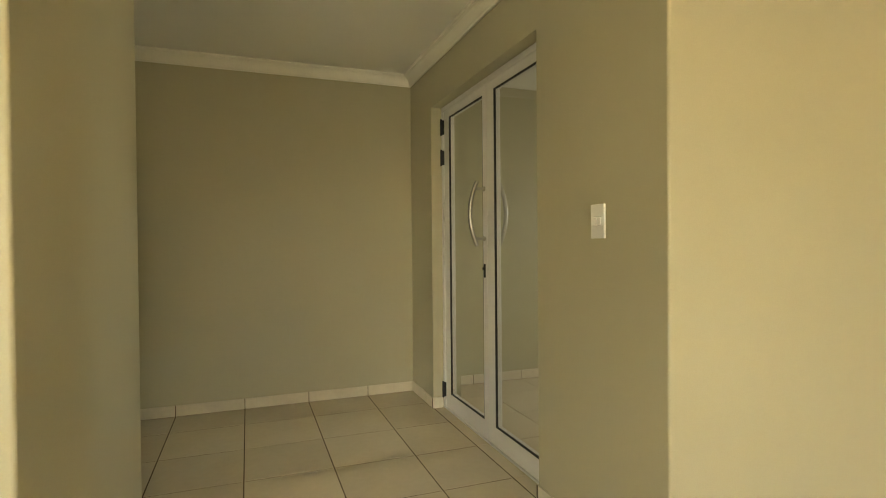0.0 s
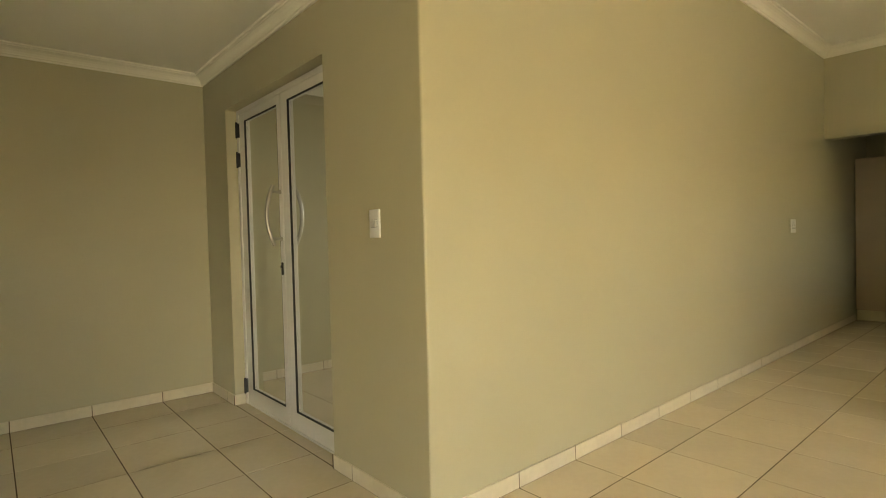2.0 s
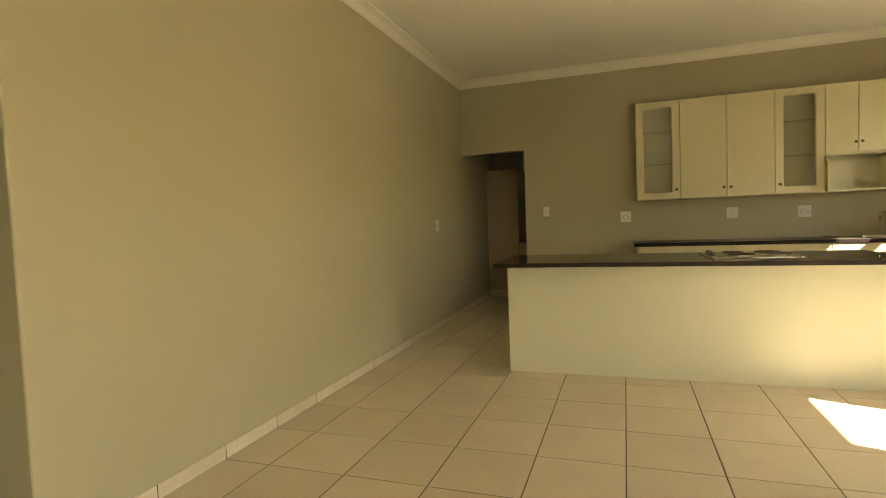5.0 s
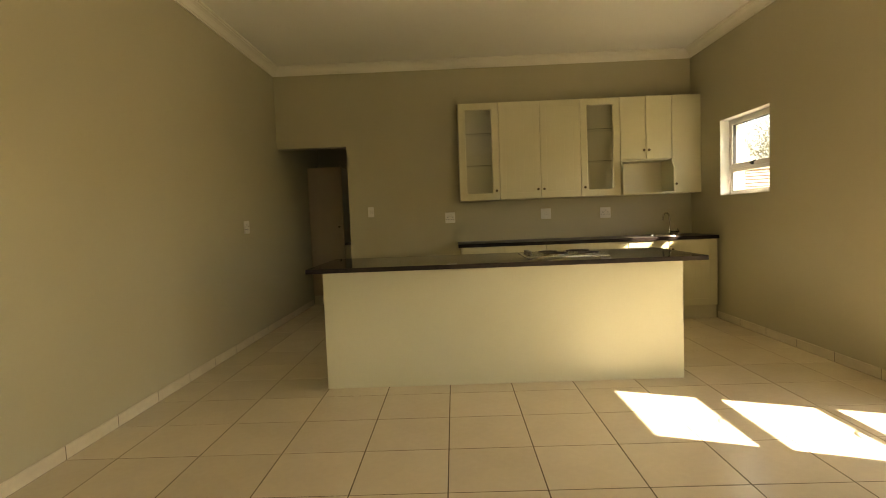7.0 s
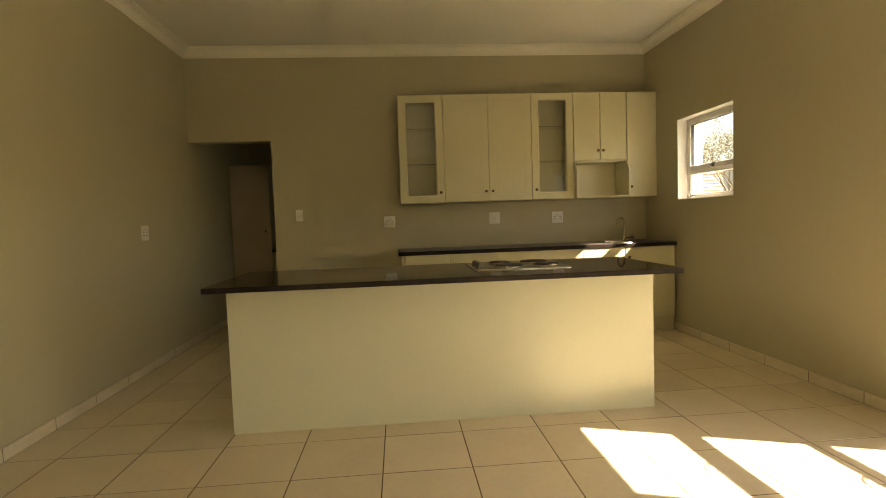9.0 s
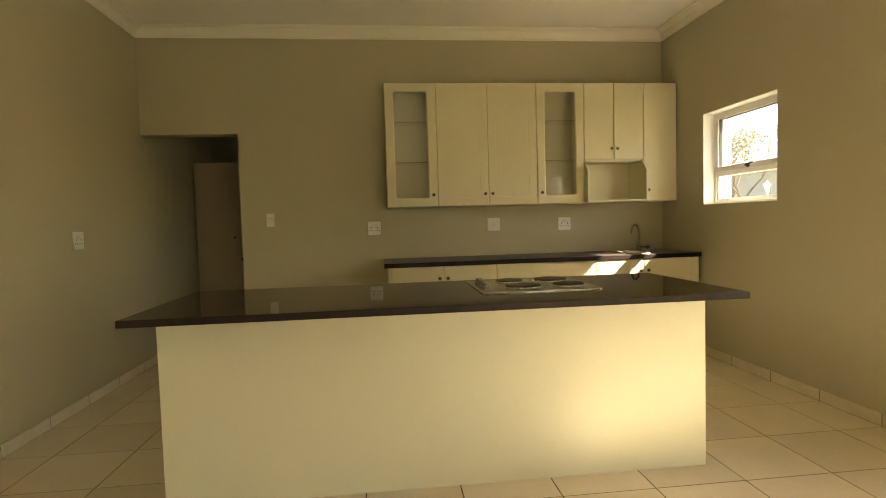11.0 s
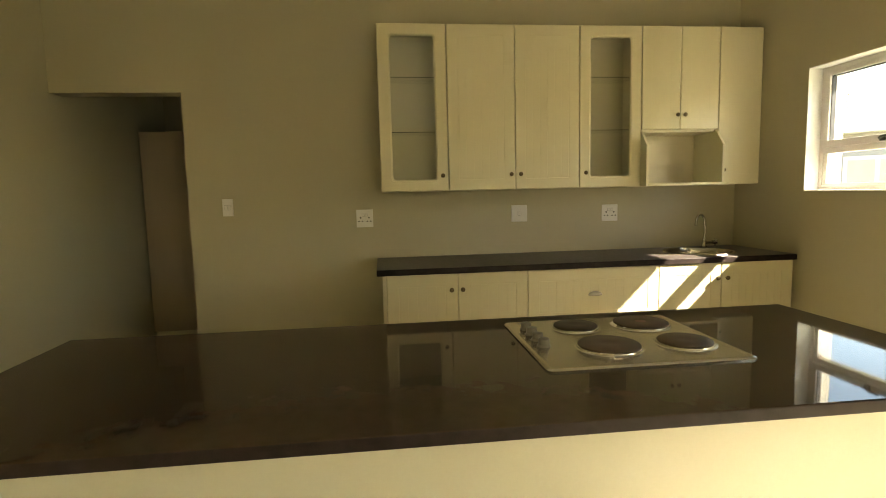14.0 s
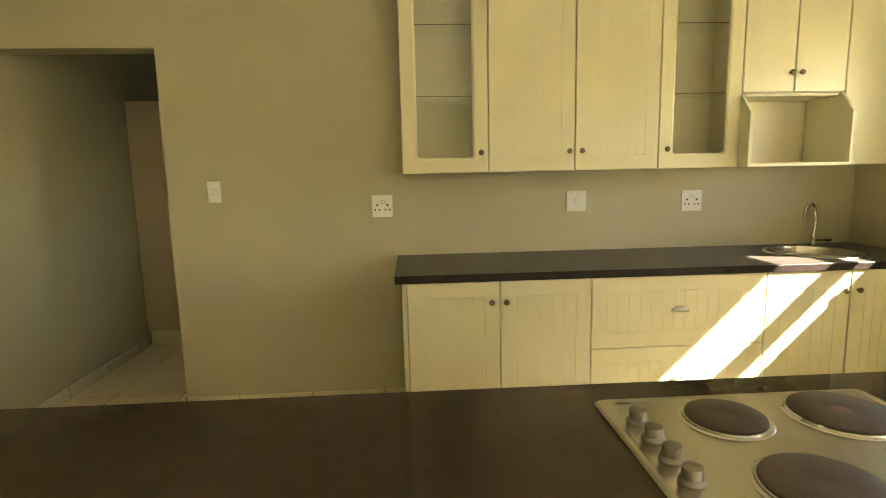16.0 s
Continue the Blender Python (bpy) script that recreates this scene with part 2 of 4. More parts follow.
structure("wall_far", boxes((-1.7, FAR, -0.05, 4.8, FAR + 0.2, 3.2)), PAINT, "sage painted plaster wall at the end of the lobby", "wall")
bm = boxes((REAR, LEFT, -0.05, PIER, PIER_END, 3.2))
edge = [e for e in bm.edges if all(abs(v.co.x - PIER) < 1e-4 for v in e.verts) and abs(e.verts[0].co.y - e.verts[1].co.y) < 1e-4]
bmesh.ops.bevel(bm, geom=edge, offset=0.009, segments=4, profile=0.5, affect="EDGES")
structure("wall_pier", bm, PAINT, "sage painted deep wall end beside the lobby", "wall")
structure("wall_lobby_west", boxes((-1.7, PIER_END, -0.05, -1.5, FAR, 3.2)), PAINT, "plain painted wall closing the lobby", "wall")
structure("wall_bulkhead", boxes((PIER, LEFT, LOW_TOP + 0.1, CORNER, LEFT + 0.16, 3.2)), PAINT, "painted bulkhead over the lobby opening", "wall")

# back wall with the passage opening
P0 = 1.797
bm = boxes((BACK, RIGHT, -0.05, BACK + 0.15, P0, 3.2), (BACK, P0, DOOR_H, BACK + 0.15, LEFT, 3.2))
structure("wall_east", bm, PAINT, "sage painted kitchen back wall with a passage opening", "wall")

# right wall: kitchen window, glazed door, and two unseen openings added for light
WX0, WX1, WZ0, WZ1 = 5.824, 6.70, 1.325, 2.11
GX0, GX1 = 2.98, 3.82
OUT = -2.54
ADDED_DX = -2.30
bm = boxes((REAR, OUT, -0.05, -3.2, RIGHT, 3.2), (-3.2, OUT, 2.1, -1.0, RIGHT, 3.2), (-1.0, OUT, -0.05, GX0 + ADDED_DX, RIGHT, 3.2), (GX0 + ADDED_DX, OUT, 2.1, GX1 + ADDED_DX, RIGHT, 3.2), (GX1 + ADDED_DX, OUT, -0.05, GX0, RIGHT, 3.2), (GX0, OUT, 2.1, GX1, RIGHT, 3.2), (GX1, OUT, -0.05, WX0, RIGHT, 3.2),
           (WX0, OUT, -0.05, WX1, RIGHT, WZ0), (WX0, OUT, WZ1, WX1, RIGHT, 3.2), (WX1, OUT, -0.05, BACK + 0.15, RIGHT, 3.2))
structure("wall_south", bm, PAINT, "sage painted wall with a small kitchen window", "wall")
# white outer skin of the same wall, seen as the bright outside reveal
bm = boxes((WX1 - 0.012, OUT - 0.02, WZ0 - 0.02, WX1 + 0.4, OUT - 0.002, WZ1 + 0.3), (WX1 - 0.012, OUT - 0.002, WZ0, WX1 - 0.002, -2.455, WZ1))
structure("trim_outside_reveal", bm, PLASTER_OUT, "white sunlit plaster outside the kitchen window", "trim")

# rear wall
bm = boxes((REAR - 0.2, OUT, -0.05, REAR, 3.99, 3.2))
structure("wall_west", bm, PAINT, "plain painted wall closing the room", "wall")

# scullery behind the passage
bm = boxes((9.3, 0.0, -0.05, 9.5, LEFT, 3.2), (BACK + 0.15, -0.2, -0.05, 7.95, 0.0, 3.2), (8.15, -0.2, -0.05, 9.5, 0.0, 3.2), (7.95, -0.2, -0.05, 8.15, 0.0, 1.3), (7.95, -0.2, 1.6, 8.15, 0.0, 3.2))
structure("wall_scullery", bm, PAINT, "painted scullery walls in shade", "wall")

# room behind the glazed door
bm = boxes((4.6, LEFT + 0.16, -0.05, 4.8, 3.8, 3.2), (4.6, 4.4, -0.05, 4.8, FAR, 3.2), (4.6, 3.8, -0.05, 4.8, 4.4, 1.0), (4.6, 3.8, 1.9, 4.8, 4.4, 3.2))
structure("wall_store", bm, PAINT, "plain painted wall of the room behind the glass", "wall")

# ceilings
structure("ceiling", boxes((REAR, RIGHT, TOP, BACK, LEFT, TOP + 0.12)), CEIL, "flat off-white painted kitchen ceiling", "ceiling")
structure("ceiling_lobby", boxes((-1.5, LEFT + 0.16, LOW_TOP, CORNER, FAR, LOW_TOP + 0.1), (PIER, LEFT, LOW_TOP, CORNER, LEFT + 0.16, LOW_TOP + 0.1)), CEIL, "lower off-white lobby ceiling", "ceiling")
structure("ceiling_store", boxes((2.06, LEFT + 0.16, LOW_TOP, 4.6, FAR, LOW_TOP + 0.1)), CEIL, "off-white ceiling behind the glazed door", "ceiling")
structure("ceiling_scullery", boxes((BACK + 0.15, 0.0, 2.6, 9.3, LEFT, 2.7)), CEIL, "off-white scullery ceiling in shade", "ceiling")
structure("roof_eave", boxes((REAR - 0.5, -3.14, 2.655, BACK + 0.6, OUT, 2.80), (REAR - 0.5, -3.14, 3.2, 9.9, 5.9, 3.3)), PLASTER_OUT, "white painted roof eave outside the window", "roof")
# slab added out of view to block direct sun at the wide opening
structure("roof_patio", boxes((-4.4, -5.4, 2.5, -1.0, -2.9, 2.65)), PLASTER_OUT, "added unseen slab that keeps sun out of the wide opening", "roof")


def cornice(name, path, z, label, closed=False, size=1.0):
    """Moulded plaster cornice swept along wall lines (the room lies to the right of the path), mitred at the corners."""
    prof = [(0.0, -0.098), (0.012, -0.098), (0.014, -0.084), (0.020, -0.080), (0.022, -0.070), (0.030, -0.052), (0.044, -0.036),
            (0.062, -0.026), (0.072, -0.024), (0.075, -0.016), (0.088, -0.013), (0.092, 0.0)]
    prof = [(d * size, h * size) for d, h in prof]
    bm = bmesh.new()
    pts = [Vector(p) for p in path]
    count = len(pts)
    rings = []
    for k, p in enumerate(pts):
        a = (p - pts[k - 1]).normalized() if (k or closed) else None
        b = (pts[(k + 1) % count] - p).normalized() if (k < count - 1 or closed) else None
        na = Vector((a.y, -a.x)) if a is not None else None
        nb = Vector((b.y, -b.x)) if b is not None else None
        if na is None:
            m = nb
        elif nb is None:
            m = na
        else:
            m = (na + nb) / (1 + na.dot(nb))
        rings.append([bm.verts.new((p.x + m.x * d, p.y + m.y * d, z + h)) for d, h in prof])
    for k in range(count if closed else count - 1):
        ra, rb = rings[k], rings[(k + 1) % count]
        for j in range(len(prof) - 1):
            bm.faces.new((ra[j], ra[j + 1], rb[j + 1], rb[j]))
    return structure(name, bm, WHITE, label, "cornice")


cornice("trim_cornice", [(REAR, LEFT - 0.001), (BACK - 0.001, LEFT - 0.001), (BACK - 0.001, RIGHT + 0.001), (REAR, RIGHT + 0.001)], TOP - 0.001, "white moulded plaster cornice round the kitchen ceiling")
cornice("trim_cornice_lobby", [(-1.499, 3.99), (-1.499, FAR - 0.001), (CORNER - 0.001, FAR - 0.001), (CORNER - 0.001, LEFT)], LOW_TOP - 0.001, "white moulded plaster cornice round the lobby ceiling", size=0.8)


# ---- glazed double door to the next room ----
def glazed_double_door():
    door = thing("door_1", (0, 0, 0), "white aluminium double glass door, closed", "door")
    tagged(door, kind="structure")
    x0, x1 = 1.925, 1.985
    fr = 0.034
    bm = boxes((x0, D0, 0, x1, D0 + fr, DOOR_H, 0.004), (x0, D1 - fr, 0, x1, D1, DOOR_H, 0.004), (x0, D0 + fr, DOOR_H - fr, x1, D1 - fr, DOOR_H, 0.004))
    part("door_frame", bm, ALU, door)
    part("threshold", boxes((x0 + 0.004, D0 + fr, 0, x1 + 0.01, D1 - fr, 0.012, 0.003)), ALU, door)
    mid = 4.122
    for lo, hi, active in ((mid + 0.004, D1 - fr - 0.003, True), (D0 + fr + 0.003, mid - 0.004, False)):
        near_st, far_st = (0.052, 0.088) if active else (0.075, 0.088)
        zb, zt = 0.016, DOOR_H - fr + 0.004
        lx0, lx1 = 1.932, 1.976
        bm = boxes((lx0, lo, zb, lx1, lo + near_st, zt, 0.004), (lx0, hi - far_st, zb, lx1, hi, zt, 0.004),
                   (lx0, lo + near_st, zb, lx1, hi - far_st, zb + 0.105, 0.004), (lx0, lo + near_st, zt - 0.055, lx1, hi - far_st, zt, 0.004))
        leaf = part("leaf", bm, ALU, door)
        a, b, c, d = lo + near_st, hi - far_st, zb + 0.105, zt - 0.055
        g = 0.006
        bm = boxes((lx0 + 0.002, a, c, lx0 + 0.014, a + g, d), (lx0 + 0.002, b - g, c, lx0 + 0.014, b, d),
                   (lx0 + 0.002, a + g, c, lx0 + 0.014, b - g, c + g), (lx0 + 0.002, a + g, d - g, lx0 + 0.014, b - g, d))
        part("gasket", bm, DARK, leaf, "black rubber gasket")
        pane = part("pane", boxes((1.939, a + g, c + g, 1.945, b - g, d - g)), GLASS, leaf, "clear glass pane")
        pane.visible_shadow = False
        if active:
            # dark strip stands in for the shade between the two leaves
            part("leaf_gap_shade", boxes((lx0 + 0.012, mid - 0.0035, zb, lx0 + 0.030, mid + 0.0035, zt)), DARK, leaf, "dark strip painting the shade in the gap between leaves")
        hy = hi + 0.004 if active else lo - 0.004
        for hz in ((1.96, 1.75, 0.135) if active else ()):
            bm = boxes((x0 - 0.010, hy - 0.006, hz - 0.05, x0 + 0.012, hy + 0.012, hz + 0.05, 0.003))
            lathe(bm, [(0.007, -0.056), (0.007, 0.056)], (x0 - 0.012, hy + 0.003, hz), "z", 10)
            part("hinge", bm, DARK, leaf, "black butt hinge")
        if active:
            y = lo + near_st / 2
            for side, base in ((-1, lx0), (1, lx1)):
                pts = []
                for k in range(17):
                    u = k / 16 * 2 - 1
                    pts.append((base + side * (0.048 + 0.045 * (1 - u * u)), y, 1.325 + 0.185 * u))
                bm = tube(bmesh.new(), pts, 0.0125, 12)
                for u in (-0.78, 0.78):
                    reach = 0.048 + 0.045 * (1 - u * u)
                    tube(bm, [(base, y, 1.325 + 0.185 * u), (base + side * reach, y, 1.325 + 0.185 * u)], 0.009, 10)
                    lathe(bm, [(0.014, 0.0), (0.014, side * 0.008)], (base, y, 1.325 + 0.185 * u), "x", 12)
                part("pull_handle", bm, SATIN, leaf, "bowed satin steel pull handle", True)
            bm = bmesh.new()
            box(bm, lx0 - 0.006, y - 0.011, 0.955, lx0, y + 0.011, 1.035, 0.004)
            lathe(bm, [(0.008, -0.012), (0.008, 0.0)], (lx0 - 0.002, y, 1.008), "x", 12)
            part("lock", bm, DARK, leaf, "black lock cylinder plate")
    return door


glazed_double_door()


# ---- kitchen window ----
def kitchen_window():
    win = thing("window_1", (0, 0, 0), "white aluminium window with a top-hung sash", "window")
    tagged(win, kind="structure")
    y0, y1 = -2.455, -2.405
    f = 0.034
    bm = boxes((WX0, y0, WZ0, WX0 + f, y1, WZ1, 0.003), (WX1 - f, y0, WZ0, WX1, y1, WZ1, 0.003), (WX0 + f, y0, WZ0, WX1 - f, y1, WZ0 + f, 0.003), (WX0 + f, y0, WZ1 - f, WX1 - f, y1, WZ1, 0.003))
    part("window_frame", bm, ALU, win)
    zt = 1.60
    part("transom", boxes((WX0 + f, y0, zt - 0.038, WX1 - f, y1, zt - 0.002, 0.003)), ALU, win)
    s = 0.036
    a, b = WX0 + f + 0.002, WX1 - f - 0.002
    c, d = zt, WZ1 - f - 0.002
    bm = boxes((a, y0 + 0.006, c, a + s, y1 + 0.008, d, 0.004), (b - s, y0 + 0.006, c, b, y1 + 0.008, d, 0.004), (a + s, y0 + 0.006, c, b - s, y1 + 0.008, c + s + 0.008, 0.004), (a + s, y0 + 0.006, d - s + 0.01, b - s, y1 + 0.008, d, 0.004))
    sash = part("sash", bm, ALU, win)
    g = 0.005
    bm = boxes((a + s, -2.44, c + s + 0.008, a + s + g, -2.41, d - s + 0.01), (b - s - g, -2.44, c + s + 0.008, b - s, -2.41, d - s + 0.01),
               (a + s + g, -2.44, d - s + 0.01 - g, b - s - g, -2.41, d - s + 0.01))
    part("gasket", bm, DARK, sash, "black glazing gasket")
    p = part("pane", boxes((a + s, -2.432, c + s + 0.008, b - s, -2.427, d - s + 0.01)), GLASS, sash)
    p.visible_shadow = False
    bm = boxes((WX0 + f, y0 + 0.01, WZ0 + f, WX0 + f + 0.03, y1 - 0.006, zt - 0.038), (WX1 - f - 0.03, y0 + 0.01, WZ0 + f, WX1 - f, y1 - 0.006, zt - 0.038), (WX0 + f + 0.03, y0 + 0.01, WZ0 + f, WX1 - f - 0.03, y1 - 0.006, WZ0 + f + 0.014))
    part("glazing_bead", bm, ALU, win)
    p = part("pane", boxes((WX0 + f + 0.03, -2.432, WZ0 + f + 0.014, WX1 - f - 0.03, -2.427, zt - 0.038)), GLASS, win)
    p.visible_shadow = False
    hx = (WX0 + WX1) / 2 - 0.02
    bm = bmesh.new()
    box(bm, hx - 0.016, y1 + 0.008, zt + 0.006, hx + 0.016, y1 + 0.020, zt + 0.038, 0.003)
    tube(bm, [(hx, y1 + 0.02, zt + 0.02), (hx, y1 + 0.036, zt + 0.022), (hx - 0.03, y1 + 0.040, zt + 0.03), (hx - 0.095, y1 + 0.038, zt + 0.036)], [0.008, 0.008, 0.008, 0.006], 8)
    part("sash_handle", bm, DARK, win, "black sash handle", True)
    part("window_sill", boxes((WX0, -2.405, WZ0 - 0.002, WX1, RIGHT + 0.004, WZ0 + 0.006, 0.002)), WHITE, win, "white painted inner sill")
    part("reveal_lining", boxes((WX1 - 0.004, -2.405, WZ0 + 0.006, WX1 + 0.0005, RIGHT + 0.002, WZ1)), REVEAL, win, "white painted reveal")
    part("reveal_lining", boxes((WX0, -2.405, WZ1 - 0.004, WX1 - 0.004, RIGHT + 0.002, WZ1 + 0.0005)), REVEAL, win, "white painted reveal")
    return win


kitchen_window()


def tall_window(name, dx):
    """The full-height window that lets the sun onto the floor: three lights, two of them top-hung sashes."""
    d = thing(name, (dx, 0, 0), "unseen tall white aluminium window with three lights", "window")
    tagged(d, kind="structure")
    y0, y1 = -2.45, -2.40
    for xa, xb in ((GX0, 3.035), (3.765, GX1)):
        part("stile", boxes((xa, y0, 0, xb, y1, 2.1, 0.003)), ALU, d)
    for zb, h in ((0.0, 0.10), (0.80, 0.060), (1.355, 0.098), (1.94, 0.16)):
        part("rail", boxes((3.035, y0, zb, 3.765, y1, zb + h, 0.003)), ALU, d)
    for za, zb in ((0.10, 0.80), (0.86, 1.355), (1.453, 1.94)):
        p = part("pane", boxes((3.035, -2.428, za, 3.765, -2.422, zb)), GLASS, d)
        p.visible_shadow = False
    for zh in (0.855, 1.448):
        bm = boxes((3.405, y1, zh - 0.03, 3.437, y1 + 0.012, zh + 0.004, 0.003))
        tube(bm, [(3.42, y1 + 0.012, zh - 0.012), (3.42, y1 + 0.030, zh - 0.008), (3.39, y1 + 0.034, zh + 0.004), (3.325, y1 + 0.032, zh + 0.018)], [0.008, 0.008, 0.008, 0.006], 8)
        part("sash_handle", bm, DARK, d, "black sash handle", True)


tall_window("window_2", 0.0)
# made-up copy out of view, lets in more sun for bounce light
tall_window("added_sun_window", ADDED_DX)


# ---- kitchen units ----
def panel_front(bm, x, y0, y1, z0, z1, relief=1.0):
    """A foil-wrapped door front facing -x, one moulded board: routed frame line, fine grooves in the middle, eased edges."""
    t, fr = 0.018, 0.072
    if y1 - y0 < 0.2 or z1 - z0 < 0.2:
        fr = 0.05
    a, b = y0 + fr, y1 - fr
    n = max(2, round((b - a) / 0.055))
    ys = [(y0, "edge"), (y0 + 0.003, "frame"), (a, "frame"), (a + 0.002, "step"), (a + 0.005, "panel")]
    for k in range(1, n):
        g = a + (b - a) * k / n
        ys += [(g - 0.0013, "panel"), (g, "groove"), (g + 0.0013, "panel")]
    ys += [(b - 0.005, "panel"), (b - 0.002, "step"), (b, "frame"), (y1 - 0.003, "frame"), (y1, "edge")]
    c, d = z0 + fr, z1 - fr
    zs = [(z0, "edge"), (z0 + 0.003, "frame"), (c, "frame"), (c + 0.002, "step"), (c + 0.005, "panel"), (d - 0.005, "panel"), (d - 0.002, "step"), (d, "frame"), (z1 - 0.003, "frame"), (z1, "edge")]

    def depth(ky, kz):
        if "edge" in (ky, kz):
            return 0.003
        if "frame" in (ky, kz):
            return 0.0
        if "step" in (ky, kz):
            return 0.0026 * relief
        return (0.0026 if ky == "groove" else 0.0012) * relief

    grid = [[bm.verts.new((x + depth(ky, kz), y, z)) for z, kz in zs] for y, ky in ys]
    for r0, r1 in zip(grid, grid[1:]):
        for k in range(len(zs) - 1):
            bm.faces.new((r0[k], r0[k + 1], r1[k + 1], r1[k]))
    rim = [r[0] for r in grid] + grid[-1][1:] + [r[-1] for r in grid[-2::-1]] + grid[0][-2:0:-1]
    back = [bm.verts.new((x + t, v.co.y, v.co.z)) for v in rim]
    m = len(rim)
    for k in range(m):
        bm.faces.new((rim[k], rim[(k + 1) % m], back[(k + 1) % m], back[k]))
    bm.faces.new(back)
    return bm


def cup_pull(parent, x, y, z):
    """Half-round cup handle, open below."""
    bm = bmesh.new()
    rows = []
    for i in range(7):
        a = radians(90 * i / 6)
        row = []
        for j in range(15):
            b = radians(180 * j / 14)
            row.append(bm.verts.new((x - 0.024 * math.sin(b) * math.cos(a) - 0.001, y + 0.047 * math.cos(b), z + 0.026 * math.sin(a) * math.sin(b))))
        rows.append(row)
    for r0, r1 in zip(rows, rows[1:]):
        for j in range(14):
            try:
                bm.faces.new((r0[j], r0[j + 1], r1[j + 1], r1[j]))
            except ValueError:
                pass
    bmesh.ops.remove_doubles(bm, verts=bm.verts, dist=0.0004)
    ob = part("cup_handle", bm, SATIN, parent, "satin steel cup handle", True)
    sol = ob.modifiers.new("thickness", "SOLIDIFY")
    sol.thickness = 0.002
    return ob


UX = 7.118          # front of the wall cabinet doors
UZ0, UZ1 = 1.383, 2.492
CX = UX + 0.019     # front edge of the wall cabinet bodies


def carcass(bm, x0, x1, y0, y1, z0, z1, t=0.016, shelves=()):
    """An open box facing -x."""
    box(bm, x0, y0, z0, x1, y0 + t, z1)
    box(bm, x0, y1 - t, z0, x1, y1, z1)
    box(bm, x0, y0 + t, z0, x1, y1 - t, z0 + t)
    box(bm, x0, y0 + t, z1 - t, x1, y1 - t, z1)
    box(bm, x1 - 0.006, y0 + t, z0 + t, x1, y1 - t, z1 - t)
    for z in shelves:
        box(bm, x0 + 0.02, y0 + t, z, x1 - 0.006, y1 - t, z + t)
    return bm


def glass_cabinet(y0, y1, knob_y):
    cab = thing("wall_cabinet", (7.25, (y0 + y1) / 2, UZ0), "cream wall cabinet with a framed glass door and glass shelves", "cabinet", "kitchen wall cabinets")
    o = Vector(cab.location)

    def at(bm):
        bmesh.ops.translate(bm, verts=bm.verts, vec=-o)
        return bm
    part("body", at(carcass(bmesh.new(), CX, BACK - 0.001, y0 + 0.0015, y1 - 0.0015, UZ0, UZ1)), CARCASS, cab)
    # door frame with rounded inner corners
    w, h = y1 - y0 - 0.006, UZ1 - UZ0 - 0.004
    cy, cz = (y0 + y1) / 2, (UZ0 + UZ1) / 2
    iw, ih = w - 0.162, h - 0.155
    bm = bmesh.new()
    inner = outline(iw, ih, 0.022, 5)
    outer = []
    for u, v in inner:
        du, dv = (w / 2 if u > 0 else -w / 2), (h / 2 if v > 0 else -h / 2)
        outer.append((du if abs(u) > iw / 2 - 0.0221 + 1e-4 else u, dv if abs(v) > ih / 2 - 0.0221 + 1e-4 else v))
    rings = []
    for pts, xx, grow in ((outer, UX + 0.018, 0), (outer, UX + 0.003, 0), (outer, UX, -0.003), (inner, UX, 0.012), (inner, UX + 0.006, 0.002), (inner, UX + 0.018, 0)):
        ring = []
        for u, v in pts:
            ring.append(bm.verts.new((xx, cy + u + (grow if u > 0 else -grow), cz + v + (grow if v > 0 else -grow))))
        rings.append(ring)
    n = len(inner)
    for r0, r1 in zip(rings, rings[1:] + rings[:1]):
        for k in range(n):
            vs = [r0[k], r0[(k + 1) % n], r1[(k + 1) % n], r1[k]]
            if len({tuple(v.co.to_tuple(5)) for v in vs}) >= 3:
                bm.faces.new(vs)
    bmesh.ops.remove_doubles(bm, verts=bm.verts, dist=0.00005)
    door = part("door", at(bm), CREAM, cab, "cream framed door")
    p = part("pane", at(boxes((UX + 0.010, cy - iw / 2 - 0.004, cz - ih / 2 - 0.004, UX + 0.013, cy + iw / 2 + 0.004, cz + ih / 2 + 0.004))), GLASS, door, "clear glass pane")
    p.visible_shadow = False
    bm = bmesh.new()
    knob_o = lathe(bm, [(0.006, 0.0), (0.006, -0.010), (0.013, -0.015), (0.0150, -0.020), (0.013, -0.025), (0.007, -0.027), (0.0025, -0.0285)], (UX, knob_y, UZ0 + 0.105), "x", 16)
    part("knob", at(knob_o), BRASS, door, "antique brass knob", True)
    for z in (1.785, 2.15):
        s = part("shelf", at(boxes((CX + 0.025, y0 + 0.018, z, BACK - 0.01, y1 - 0.018, z + 0.004, 0.0008))), SHELF_GLASS, cab, "clear glass shelf")
        s.visible_shadow = False
        part("front_edge", at(boxes((CX + 0.022, y0 + 0.018, z + 0.0003, CX + 0.0248, y1 - 0.018, z + 0.0037))), SHELF_EDGE, s, "dark green glass edge")
    return cab


